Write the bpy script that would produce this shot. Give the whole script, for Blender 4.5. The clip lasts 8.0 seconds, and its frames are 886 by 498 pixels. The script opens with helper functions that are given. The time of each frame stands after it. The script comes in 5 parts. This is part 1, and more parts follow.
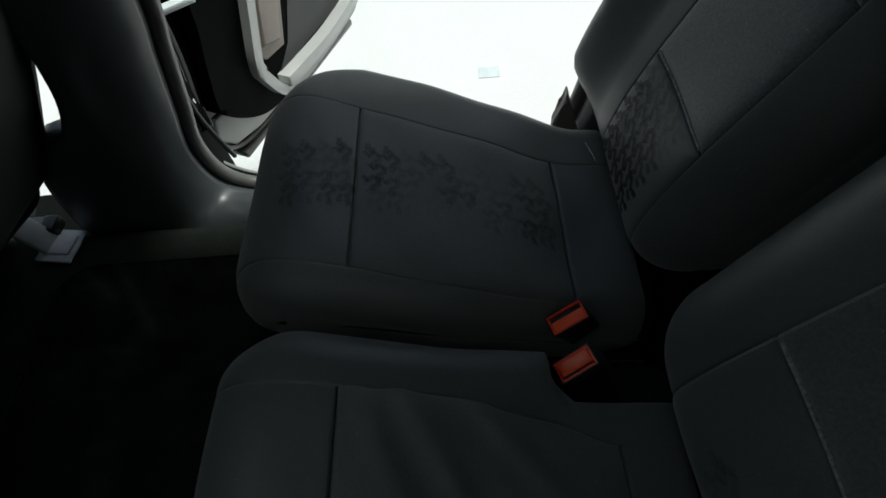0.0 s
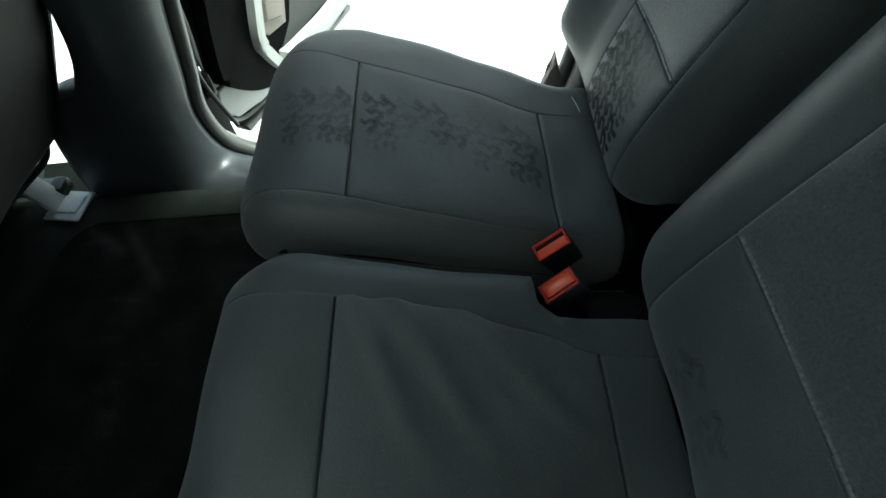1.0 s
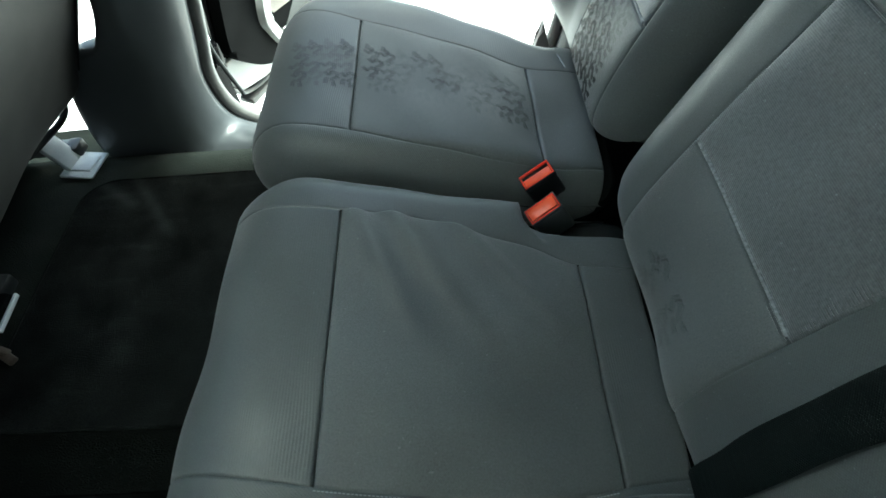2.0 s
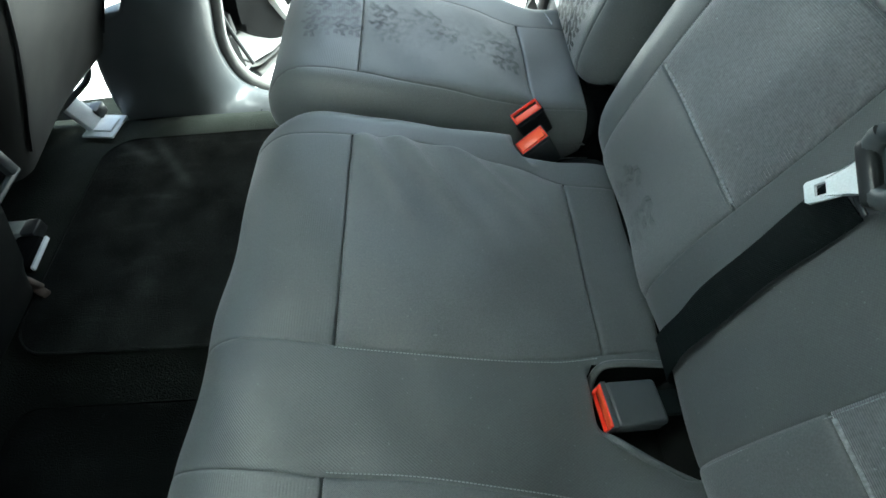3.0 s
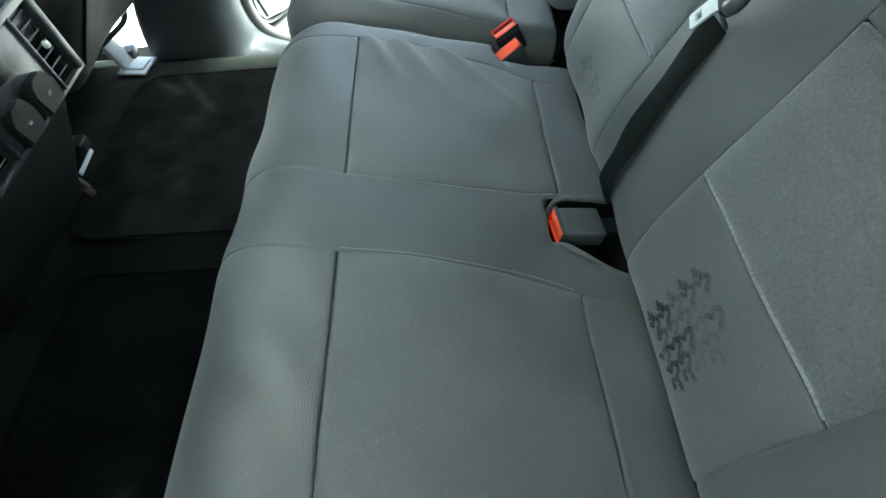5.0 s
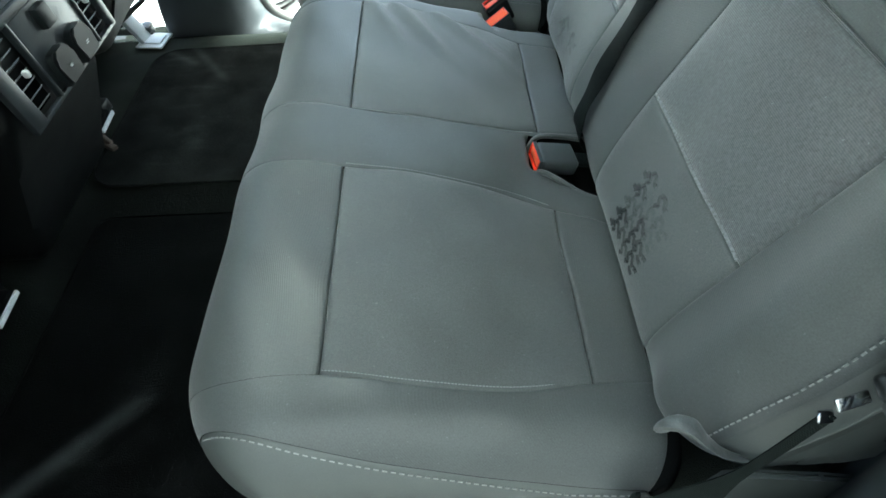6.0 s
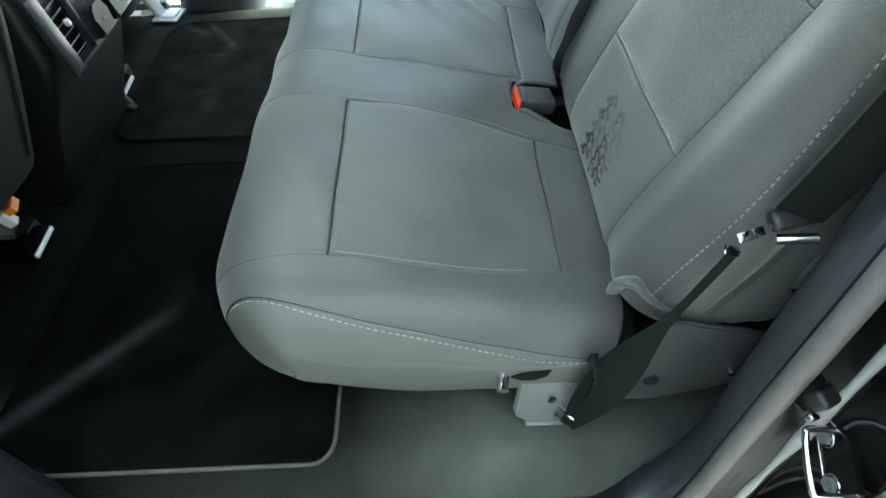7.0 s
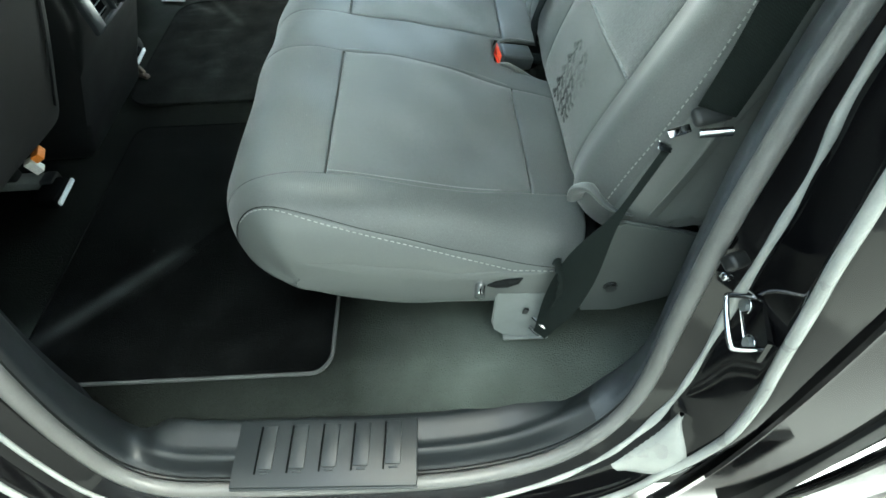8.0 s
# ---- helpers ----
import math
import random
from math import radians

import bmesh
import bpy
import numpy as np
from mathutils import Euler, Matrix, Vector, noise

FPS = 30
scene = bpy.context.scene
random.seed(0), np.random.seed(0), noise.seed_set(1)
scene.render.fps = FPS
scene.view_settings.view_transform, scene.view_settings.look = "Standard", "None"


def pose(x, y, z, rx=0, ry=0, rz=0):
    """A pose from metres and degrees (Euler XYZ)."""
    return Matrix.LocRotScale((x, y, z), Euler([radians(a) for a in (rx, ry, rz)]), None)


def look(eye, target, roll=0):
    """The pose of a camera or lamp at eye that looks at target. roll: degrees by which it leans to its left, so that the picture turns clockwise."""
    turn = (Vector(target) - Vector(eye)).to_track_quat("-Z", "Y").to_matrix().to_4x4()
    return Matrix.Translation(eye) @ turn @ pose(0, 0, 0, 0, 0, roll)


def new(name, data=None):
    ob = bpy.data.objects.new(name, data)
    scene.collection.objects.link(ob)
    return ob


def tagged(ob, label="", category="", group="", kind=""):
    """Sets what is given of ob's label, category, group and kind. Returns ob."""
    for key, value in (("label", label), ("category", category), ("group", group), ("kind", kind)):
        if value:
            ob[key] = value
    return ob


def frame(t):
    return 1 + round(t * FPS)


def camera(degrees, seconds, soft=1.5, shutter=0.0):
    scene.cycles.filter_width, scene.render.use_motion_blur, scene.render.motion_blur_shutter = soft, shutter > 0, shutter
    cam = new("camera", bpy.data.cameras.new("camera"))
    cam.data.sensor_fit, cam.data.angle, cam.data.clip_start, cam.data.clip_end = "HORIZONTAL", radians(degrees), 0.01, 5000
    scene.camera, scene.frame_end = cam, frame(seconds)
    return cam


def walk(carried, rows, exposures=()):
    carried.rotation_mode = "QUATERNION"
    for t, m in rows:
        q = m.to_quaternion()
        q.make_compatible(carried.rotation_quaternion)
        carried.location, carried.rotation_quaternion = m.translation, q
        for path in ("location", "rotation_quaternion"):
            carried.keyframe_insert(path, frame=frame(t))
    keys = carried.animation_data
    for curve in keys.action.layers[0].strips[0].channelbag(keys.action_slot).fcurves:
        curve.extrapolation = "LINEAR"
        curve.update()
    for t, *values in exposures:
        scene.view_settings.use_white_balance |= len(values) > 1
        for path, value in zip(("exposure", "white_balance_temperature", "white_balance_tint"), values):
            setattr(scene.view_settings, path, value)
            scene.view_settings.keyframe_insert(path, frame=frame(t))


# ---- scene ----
cam = camera(80.0, 8.0, soft=1.6)
PATH = [
    (0, (0.146, 0.708, 0.839), (0.054, 1.811, -0.826), -7.8),
    (0.5, (0.147, 0.652, 0.826), (0.063, 1.774, -0.828), -7.2),
    (1, (0.148, 0.599, 0.818), (0.069, 1.733, -0.827), -6.9),
    (1.5, (0.148, 0.538, 0.809), (0.077, 1.689, -0.826), -6.3),
    (3, (0.132, 0.322, 0.806), (0.092, 1.5, -0.81), -5.3),
    (3.5, (0.132, 0.257, 0.811), (0.091, 1.438, -0.802), -5.2),
    (4, (0.136, 0.19, 0.811), (0.097, 1.376, -0.8), -5.1),
    (4.5, (0.138, 0.13, 0.809), (0.096, 1.316, -0.801), -5.3),
    (6, (0.138, -0.108, 0.805), (0.122, 1.125, -0.77), -3.4),
    (6.5, (0.139, -0.186, 0.807), (0.123, 1.05, -0.766), -3.3),
    (7, (0.146, -0.27, 0.809), (0.13, 0.968, -0.762), -3.3),
    (7.5, (0.157, -0.349, 0.807), (0.138, 0.894, -0.76), -3.4),
    (8, (0.166, -0.42, 0.808), (0.147, 0.825, -0.757), -3.5),
]
EXPOSURES = [(0, -1.05, 6250, -2), (0.5, -0.27, 6050, -14), (1, 0.42, 6050, -14), (1.5, 1.2, 6050, -14), (3.0, 2.45, 6000, -10), (4.5, 2.63, 6000, -10), (6.5, 2.95, 6000, -10), (7.5, 3.25, 6100, -11), (8, 3.35, 6150, -12)]
walk(cam, [(t, look(eye, target, roll)) for t, eye, target, roll in PATH], EXPOSURES)

# ---- world and sun ----
SUN_ELEV, SUN_AZ = 68.0, 65.0
world = bpy.data.worlds.new("sky")
scene.world = world
world.use_nodes = True
wn = world.node_tree
sky = wn.nodes.new("ShaderNodeTexSky")
sky.sky_type = "NISHITA"
sky.sun_disc = False
sky.sun_elevation, sky.sun_rotation = radians(SUN_ELEV), radians(SUN_AZ)
sky.air_density, sky.dust_density, sky.ozone_density = 1.0, 6.0, 1.0
wn.links.new(sky.outputs["Color"], wn.nodes["Background"].inputs["Color"])
wn.nodes["Background"].inputs["Strength"].default_value = 0.15
sun_data = bpy.data.lights.new("sun", "SUN")
sun_data.energy, sun_data.angle, sun_data.color = 5.0, radians(12), (1.0, 0.98, 0.95)
sun = new("sun", sun_data)
az = radians(SUN_AZ)
sun_way = Vector((math.sin(az) * math.cos(radians(SUN_ELEV)), math.cos(az) * math.cos(radians(SUN_ELEV)), math.sin(radians(SUN_ELEV))))
sun.matrix_world = look(sun_way * 20, (0, 0, 0))


# ---- materials ----
def material(name, color, rough=0.6, metal=0.0, vary=0.15, vary_scale=12.0, grain=0.2, grain_scale=600.0, bump=0.15, bump_dist=0.001,
             sheen=0.0, coat=0.0, pattern=None, spec=0.5, spots=0.0, slack=0.0, scuff=0.0, marks=()):
    m = bpy.data.materials.new(name)
    m.use_nodes = True
    nt = m.node_tree
    n, l = nt.nodes, nt.links
    bsdf = n["Principled BSDF"]
    bsdf.inputs["Roughness"].default_value = rough
    bsdf.inputs["Metallic"].default_value = metal
    bsdf.inputs["Specular IOR Level"].default_value = spec
    if sheen:
        bsdf.inputs["Sheen Weight"].default_value = sheen
        bsdf.inputs["Sheen Roughness"].default_value = 0.45
    if coat:
        bsdf.inputs["Coat Weight"].default_value = coat
        bsdf.inputs["Coat Roughness"].default_value = 0.04
    tc = n.new("ShaderNodeTexCoord")
    big = n.new("ShaderNodeTexNoise")
    big.inputs["Scale"].default_value, big.inputs["Detail"].default_value = vary_scale, 6.0
    fine = n.new("ShaderNodeTexNoise")
    fine.inputs["Scale"].default_value, fine.inputs["Detail"].default_value = grain_scale, 3.0
    for tex in (big, fine):
        l.new(tc.outputs["Object"], tex.inputs["Vector"])

    def mul(a, lo, hi):
        r = n.new("ShaderNodeMapRange")
        r.inputs["From Min"].default_value, r.inputs["From Max"].default_value = 0.25, 0.75
        r.inputs["To Min"].default_value, r.inputs["To Max"].default_value = lo, hi
        l.new(a, r.inputs["Value"])
        return r.outputs["Result"]

    def math2(op, a, b):
        k = n.new("ShaderNodeMath")
        k.operation = op
        for i, v in enumerate((a, b)):
            if isinstance(v, (int, float)):
                k.inputs[i].default_value = v
            else:
                l.new(v, k.inputs[i])
        return k.outputs[0]

    value = math2("MULTIPLY", mul(big.outputs["Fac"], 1 - vary, 1 + vary), mul(fine.outputs["Fac"], 1 - grain, 1 + grain))
    height = fine.outputs["Fac"]
    if pattern:
        kind, pitch, depth = pattern
        sep = n.new("ShaderNodeSeparateXYZ")
        l.new(tc.outputs["Object"], sep.inputs[0])
        if kind == "weave":
            along = math2("ADD", sep.outputs["X"], sep.outputs["Z"])
            a = math2("SINE", math2("MULTIPLY", along, 2 * math.pi / pitch), 0)
            b = math2("SINE", math2("MULTIPLY", sep.outputs["Y"], 2 * math.pi / pitch), 0)
            w = math2("MULTIPLY", a, b)
        else:
            along = math2("ADD", sep.outputs["X"], sep.outputs["Z"])
            w = math2("SINE", math2("MULTIPLY", along if kind == "ribx" else sep.outputs["Y"], 2 * math.pi / pitch), 0)
        value = math2("MULTIPLY", value, math2("ADD", math2("MULTIPLY", w, depth), 1.0))
        height = math2("ADD", math2("MULTIPLY", w, 0.6), height)
    if spots:
        dust_and_light = n.new("ShaderNodeTexNoise")
        dust_and_light.inputs["Scale"].default_value, dust_and_light.inputs["Detail"].default_value = 230.0, 1.0
        l.new(tc.outputs["Object"], dust_and_light.inputs["Vector"])
        speck = math2("GREATER_THAN", dust_and_light.outputs["Fac"], 0.765)
        value = math2("ADD", value, math2("MULTIPLY", speck, spots))
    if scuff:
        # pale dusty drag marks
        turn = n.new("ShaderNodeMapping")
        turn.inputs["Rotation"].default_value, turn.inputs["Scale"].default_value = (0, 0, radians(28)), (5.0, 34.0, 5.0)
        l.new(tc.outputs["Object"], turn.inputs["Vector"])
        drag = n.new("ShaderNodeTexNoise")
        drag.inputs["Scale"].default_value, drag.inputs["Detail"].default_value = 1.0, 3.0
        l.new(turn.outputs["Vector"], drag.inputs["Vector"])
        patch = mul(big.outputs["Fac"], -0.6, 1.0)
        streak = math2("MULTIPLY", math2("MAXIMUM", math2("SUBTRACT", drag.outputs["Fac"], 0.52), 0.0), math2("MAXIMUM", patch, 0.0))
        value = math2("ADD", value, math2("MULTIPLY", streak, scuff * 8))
    for x0, y0, x1, y1, width, dust_and_light in marks:
        # one pale streak thinning out along its way, heel scuff and painted light alike
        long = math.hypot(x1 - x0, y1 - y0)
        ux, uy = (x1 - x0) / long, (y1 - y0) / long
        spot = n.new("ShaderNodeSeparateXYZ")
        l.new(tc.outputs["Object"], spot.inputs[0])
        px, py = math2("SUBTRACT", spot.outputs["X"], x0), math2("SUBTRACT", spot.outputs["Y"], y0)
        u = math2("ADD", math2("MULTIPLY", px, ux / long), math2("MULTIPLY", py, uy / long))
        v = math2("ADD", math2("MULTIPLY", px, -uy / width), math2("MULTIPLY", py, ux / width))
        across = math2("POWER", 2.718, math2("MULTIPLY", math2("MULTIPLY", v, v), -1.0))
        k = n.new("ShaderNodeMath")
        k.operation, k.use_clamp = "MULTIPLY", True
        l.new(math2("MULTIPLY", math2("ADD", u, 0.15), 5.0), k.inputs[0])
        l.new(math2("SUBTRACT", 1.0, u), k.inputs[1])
        value = math2("ADD", value, math2("MULTIPLY", math2("MULTIPLY", across, k.outputs[0]), math2("MULTIPLY", mul(big.outputs["Fac"], 0.6, 1.2), dust_and_light)))
    rgb = n.new("ShaderNodeMix")
    rgb.data_type, rgb.blend_type = "RGBA", "MULTIPLY"
    rgb.inputs["Factor"].default_value = 1.0
    rgb.inputs["A"].default_value = (*color, 1)
    l.new(value, rgb.inputs["B"])
    l.new(rgb.outputs["Result"], bsdf.inputs["Base Color"])
    l.new(math2("ADD", mul(big.outputs["Fac"], -0.06, 0.06), rough), bsdf.inputs["Roughness"])
    b = n.new("ShaderNodeBump")
    b.inputs["Strength"].default_value, b.inputs["Distance"].default_value = bump, bump_dist
    l.new(height, b.inputs["Height"])
    if slack:
        folds = n.new("ShaderNodeTexNoise")
        folds.inputs["Scale"].default_value, folds.inputs["Detail"].default_value, folds.inputs["Distortion"].default_value = 6.5, 0.0, 0.4
        l.new(tc.outputs["Object"], folds.inputs["Vector"])
        loose = n.new("ShaderNodeBump")
        loose.inputs["Strength"].default_value, loose.inputs["Distance"].default_value = 1.0, slack
        l.new(folds.outputs["Fac"], loose.inputs["Height"])
        l.new(loose.outputs["Normal"], b.inputs["Normal"])
    l.new(b.outputs["Normal"], bsdf.inputs["Normal"])
    return m


def faded(name, color, rough):
    """Printed marks that wear away into the cloth by the mesh attribute 'fade'."""
    m = material(name, color, rough, vary=0.2, grain=0.25, bump=0.1)
    nt = m.node_tree
    at = nt.nodes.new("ShaderNodeAttribute")
    at.attribute_name = "fade"
    clear = nt.nodes.new("ShaderNodeBsdfTransparent")
    mix = nt.nodes.new("ShaderNodeMixShader")
    nt.links.new(at.outputs["Fac"], mix.inputs[0])
    nt.links.new(nt.nodes["Principled BSDF"].outputs[0], mix.inputs[1])
    nt.links.new(clear.outputs[0], mix.inputs[2])
    nt.links.new(mix.outputs[0], nt.nodes["Material Output"].inputs["Surface"])
    return m


cover_plastic = material("dark_cover_plastic", (0.062, 0.07, 0.069), 0.45, spec=0.45, vary=0.12, grain=0.12, grain_scale=1100, bump=0.2, bump_dist=0.0006)
door_black = material("black_door_plastic", (0.0022, 0.0025, 0.0028), 0.7, vary=0.12, grain=0.12, grain_scale=1100, bump=0.2, bump_dist=0.0006, spec=0.06)
beige_cloth = material("beige_door_cloth", (0.34, 0.30, 0.27), 0.7, vary=0.1, grain=0.2, bump=0.2)
CLOTH = (0.094, 0.102, 0.102)
insert_cloth = material("woven_insert_cloth", CLOTH, 0.5, sheen=0.3, vary=0.16, vary_scale=9, grain=0.25, pattern=("weave", 0.0016, 0.12), bump=0.3, spec=0.6, spots=0.6, slack=0.007)
brushed_cloth = material("brushed_insert_cloth", (0.103, 0.111, 0.115), 0.48, sheen=0.7, vary=0.1, vary_scale=40, grain=0.34, grain_scale=300, pattern=("ribx", 0.0024, 0.07), bump=0.3, spec=0.6, spots=0.9, slack=0.006)
border_cloth = material("smooth_border_cloth", (0.086, 0.094, 0.094), 0.48, sheen=0.2, vary=0.15, vary_scale=7, grain=0.18, pattern=("ribx", 0.0026, 0.015), bump=0.12, spec=0.6, spots=0.5, slack=0.008)
rib_cloth = material("ribbed_strip_cloth", (0.08, 0.088, 0.088), 0.48, sheen=0.15, vary=0.15, grain=0.15, pattern=("weave", 0.003, 0.09), bump=0.2, spec=0.6, spots=0.6, slack=0.007)
side_vinyl = material("side_vinyl", (0.108, 0.118, 0.114), 0.48, vary=0.08, grain=0.1, grain_scale=900, bump=0.15, spec=0.6, slack=0.005)
core_cloth = material("dark_lining", (0.012, 0.013, 0.013), 0.95, spec=0.1)
# paler than the cloth beside it, painting the light that the ridge catches
ridge_cloth = material("seam_highlight_cloth", (0.26, 0.275, 0.28), 0.55, grain=0.5, grain_scale=300, bump=0.4)
# thread colour also carries the gleam of weave at the folded seam
seam_thread = material("grey_seam_thread", (0.27, 0.29, 0.295), 0.55)
thread = material("pale_thread", (0.31, 0.32, 0.31), 0.7)
print_dark = faded("printed_tread", (0.014, 0.016, 0.016), 0.6)
print_pale = faded("pale_tread_ridges", (0.17, 0.18, 0.18), 0.6)
# these marks paint door light and one beam onto the dark carpet
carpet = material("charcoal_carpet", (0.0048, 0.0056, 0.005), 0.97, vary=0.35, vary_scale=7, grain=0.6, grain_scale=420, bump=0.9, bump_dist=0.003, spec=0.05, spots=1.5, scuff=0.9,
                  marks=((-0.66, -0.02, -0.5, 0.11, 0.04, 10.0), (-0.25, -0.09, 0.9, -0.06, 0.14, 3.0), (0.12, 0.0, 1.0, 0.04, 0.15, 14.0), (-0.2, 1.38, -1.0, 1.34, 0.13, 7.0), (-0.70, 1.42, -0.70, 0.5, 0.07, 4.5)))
# the single mark is a beam of light painted across the near mat
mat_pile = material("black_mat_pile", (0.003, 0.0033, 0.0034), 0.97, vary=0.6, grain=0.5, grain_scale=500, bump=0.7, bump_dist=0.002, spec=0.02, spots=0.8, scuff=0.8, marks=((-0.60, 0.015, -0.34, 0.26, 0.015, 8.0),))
# same mat pile in a paler colour for the light from the far door
far_pile = material("far_lit_mat_pile", (0.0105, 0.0116, 0.0112), 0.97, vary=0.6, grain=0.5, grain_scale=500, bump=0.7, bump_dist=0.002, spec=0.02, spots=0.8, scuff=1.0, marks=((-0.62, 1.272, -0.51, 1.19, 0.012, 1.6), (-0.545, 1.285, -0.41, 1.10, 0.012, 1.4)))
mat_binding = material("grey_mat_binding", (0.055, 0.059, 0.059), 0.7, grain=0.3, bump=0.3)
dark_plastic = material("dark_grained_plastic", (0.007, 0.008, 0.0085), 0.45, vary=0.12, grain=0.12, grain_scale=1100, bump=0.25, bump_dist=0.0006, spec=0.5)
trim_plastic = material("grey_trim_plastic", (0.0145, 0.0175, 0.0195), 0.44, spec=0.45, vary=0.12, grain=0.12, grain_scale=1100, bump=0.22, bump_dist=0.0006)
# the sill trim's plastic again, coloured paler where the pillar is lit
pillar_plastic = material("lit_pillar_plastic", (0.044, 0.05, 0.057), 0.42, spec=0.5, vary=0.1, grain=0.1, grain_scale=1100, bump=0.15, bump_dist=0.0006)
# far copy of the trim, glossier and paler to bring out its highlight
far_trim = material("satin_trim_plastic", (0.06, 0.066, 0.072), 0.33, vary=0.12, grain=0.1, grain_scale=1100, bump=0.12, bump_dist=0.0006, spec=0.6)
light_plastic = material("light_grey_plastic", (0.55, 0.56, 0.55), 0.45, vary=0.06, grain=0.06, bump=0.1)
bezel_plastic = material("satin_grey_bezel", (0.027, 0.031, 0.034), 0.32, spec=0.28, vary=0.06, grain=0.05, bump=0.05)
slat_plastic = material("worn_vent_slat_plastic", (0.13, 0.14, 0.145), 0.35, vary=0.1)
cover_satin = material("satin_socket_cover", (0.012, 0.0135, 0.0145), 0.42, spec=0.12, vary=0.08, grain=0.08, grain_scale=1100, bump=0.1, bump_dist=0.0005)
quarter_plastic = material("warm_grey_trim_plastic", (0.3, 0.27, 0.26), 0.5, vary=0.1, grain=0.1, bump=0.1)
rubber = material("grey_rubber_seal", (0.135, 0.135, 0.13), 0.34, vary=0.15, vary_scale=30, grain=0.1, bump=0.1)
paint = material("gloss_black_paint", (0.004, 0.004, 0.0045), 0.08, vary=0.1, grain=0.05, bump=0.02, spec=0.3)
steel = material("bare_steel", (0.6, 0.61, 0.62), 0.14, metal=1.0, vary=0.15, vary_scale=60, grain=0.1, bump=0.08)
grey_steel = material("grey_painted_steel", (0.17, 0.185, 0.184), 0.4, vary=0.12, vary_scale=25, grain=0.08, bump=0.08)
white_steel = material("zinc_grey_steel", (0.86, 0.91, 0.93), 0.38, vary=0.12, vary_scale=30, grain=0.08, bump=0.08)
button_plastic = material("orange_red_button_plastic", (0.98, 0.13, 0.05), 0.32, vary=0.06, grain=0.05, bump=0.04)
red_plastic = material("red_button_plastic", (0.95, 0.06, 0.03), 0.3, vary=0.08, grain=0.05, bump=0.04)
black_plastic = material("black_plastic", (0.018, 0.02, 0.021), 0.38, vary=0.1, grain=0.1, grain_scale=1200, bump=0.15, bump_dist=0.0005)
slate_plastic = material("slate_buckle_plastic", (0.06, 0.068, 0.072), 0.42, vary=0.1, grain=0.1, grain_scale=1200, bump=0.15, bump_dist=0.0005)
webbing = material("black_webbing", (0.0085, 0.0112, 0.0112), 0.7, vary=0.12, grain=0.25, pattern=("weave", 0.0028, 0.45), bump=0.6, spec=0.05)
grey_webbing = material("grey_webbing", (0.010, 0.0135, 0.0125), 0.6, vary=0.12, grain=0.2, pattern=("weave", 0.0028, 0.3), bump=0.4, spec=0.08)
# paler copy of the belt webbing for the length that faces the light
pale_webbing = material("lit_webbing", (0.042, 0.05, 0.05), 0.65, vary=0.1, grain=0.15, pattern=("weave", 0.0028, 0.2), bump=0.3, spec=0.2)
# pale colour that stands for bright reflections in the black jamb paint
gleam = material("pale_jamb_gleam", (0.34, 0.35, 0.33), 0.3, vary=0.25, vary_scale=18, grain=0.08, bump=0.1)
tan_plastic = material("scuffed_tan_plastic", (0.09, 0.07, 0.058), 0.6)
orange_tag = material("orange_tag_plastic", (0.8, 0.25, 0.03), 0.5)
white_tag = material("white_tag_paper", (0.75, 0.75, 0.72), 0.6)
seatback_vinyl = material("grey_seatback_vinyl", (0.02, 0.02, 0.02), 0.6, vary=0.12, grain=0.15, grain_scale=800, bump=0.2)
concrete = material("pale_painted_floor", (0.9, 0.91, 0.9), 0.5, vary=0.04, vary_scale=1.5, grain=0.05, grain_scale=80, bump=0.05)
blue_mark = material("pale_blue_floor_mark", (0.74, 0.82, 0.84), 0.6)
# pale floor stops under the truck; unseen near ground made dark for jamb reflections
gn, gl = concrete.node_tree.nodes, concrete.node_tree.links
g_pos, g_sep, g_noise, g_edge, g_mix = (gn.new("ShaderNodeNewGeometry"), gn.new("ShaderNodeSeparateXYZ"), gn.new("ShaderNodeTexNoise"), gn.new("ShaderNodeMapRange"), gn.new("ShaderNodeMix"))
g_noise.inputs["Scale"].default_value = 90.0
gl.new(g_pos.outputs["Position"], g_sep.inputs[0])
gl.new(g_sep.outputs["Y"], g_edge.inputs["Value"])
gl.new(g_pos.outputs["Position"], g_noise.inputs["Vector"])
g_edge.inputs["From Min"].default_value, g_edge.inputs["From Max"].default_value = 0.6, 0.62
g_mix.data_type = "RGBA"
g_dark = gn.new("ShaderNodeMix")
g_dark.data_type = "RGBA"
g_dark.inputs["A"].default_value, g_dark.inputs["B"].default_value = (0.03, 0.031, 0.03, 1), (0.05, 0.051, 0.05, 1)
gl.new(g_noise.outputs["Fac"], g_dark.inputs["Factor"])
old = gn["Principled BSDF"].inputs["Base Color"].links[0].from_socket
gl.new(g_edge.outputs["Result"], g_mix.inputs["Factor"])
gl.new(g_dark.outputs["Result"], g_mix.inputs["A"])
gl.new(old, g_mix.inputs["B"])
gl.new(g_mix.outputs["Result"], gn["Principled BSDF"].inputs["Base Color"])
# paler again further out, added for the jamb's reflections, with a ragged edge
g_far, g_wave, g_sum, g_out = gn.new("ShaderNodeMapRange"), gn.new("ShaderNodeTexNoise"), gn.new("ShaderNodeMath"), gn.new("ShaderNodeMix")
g_wave.inputs["Scale"].default_value, g_wave.inputs["Detail"].default_value = 2.2, 2.0
g_sum.operation = "MULTIPLY_ADD"
g_sum.inputs[1].default_value = 0.9
gl.new(g_pos.outputs["Position"], g_wave.inputs["Vector"])
gl.new(g_wave.outputs["Fac"], g_sum.inputs[0])
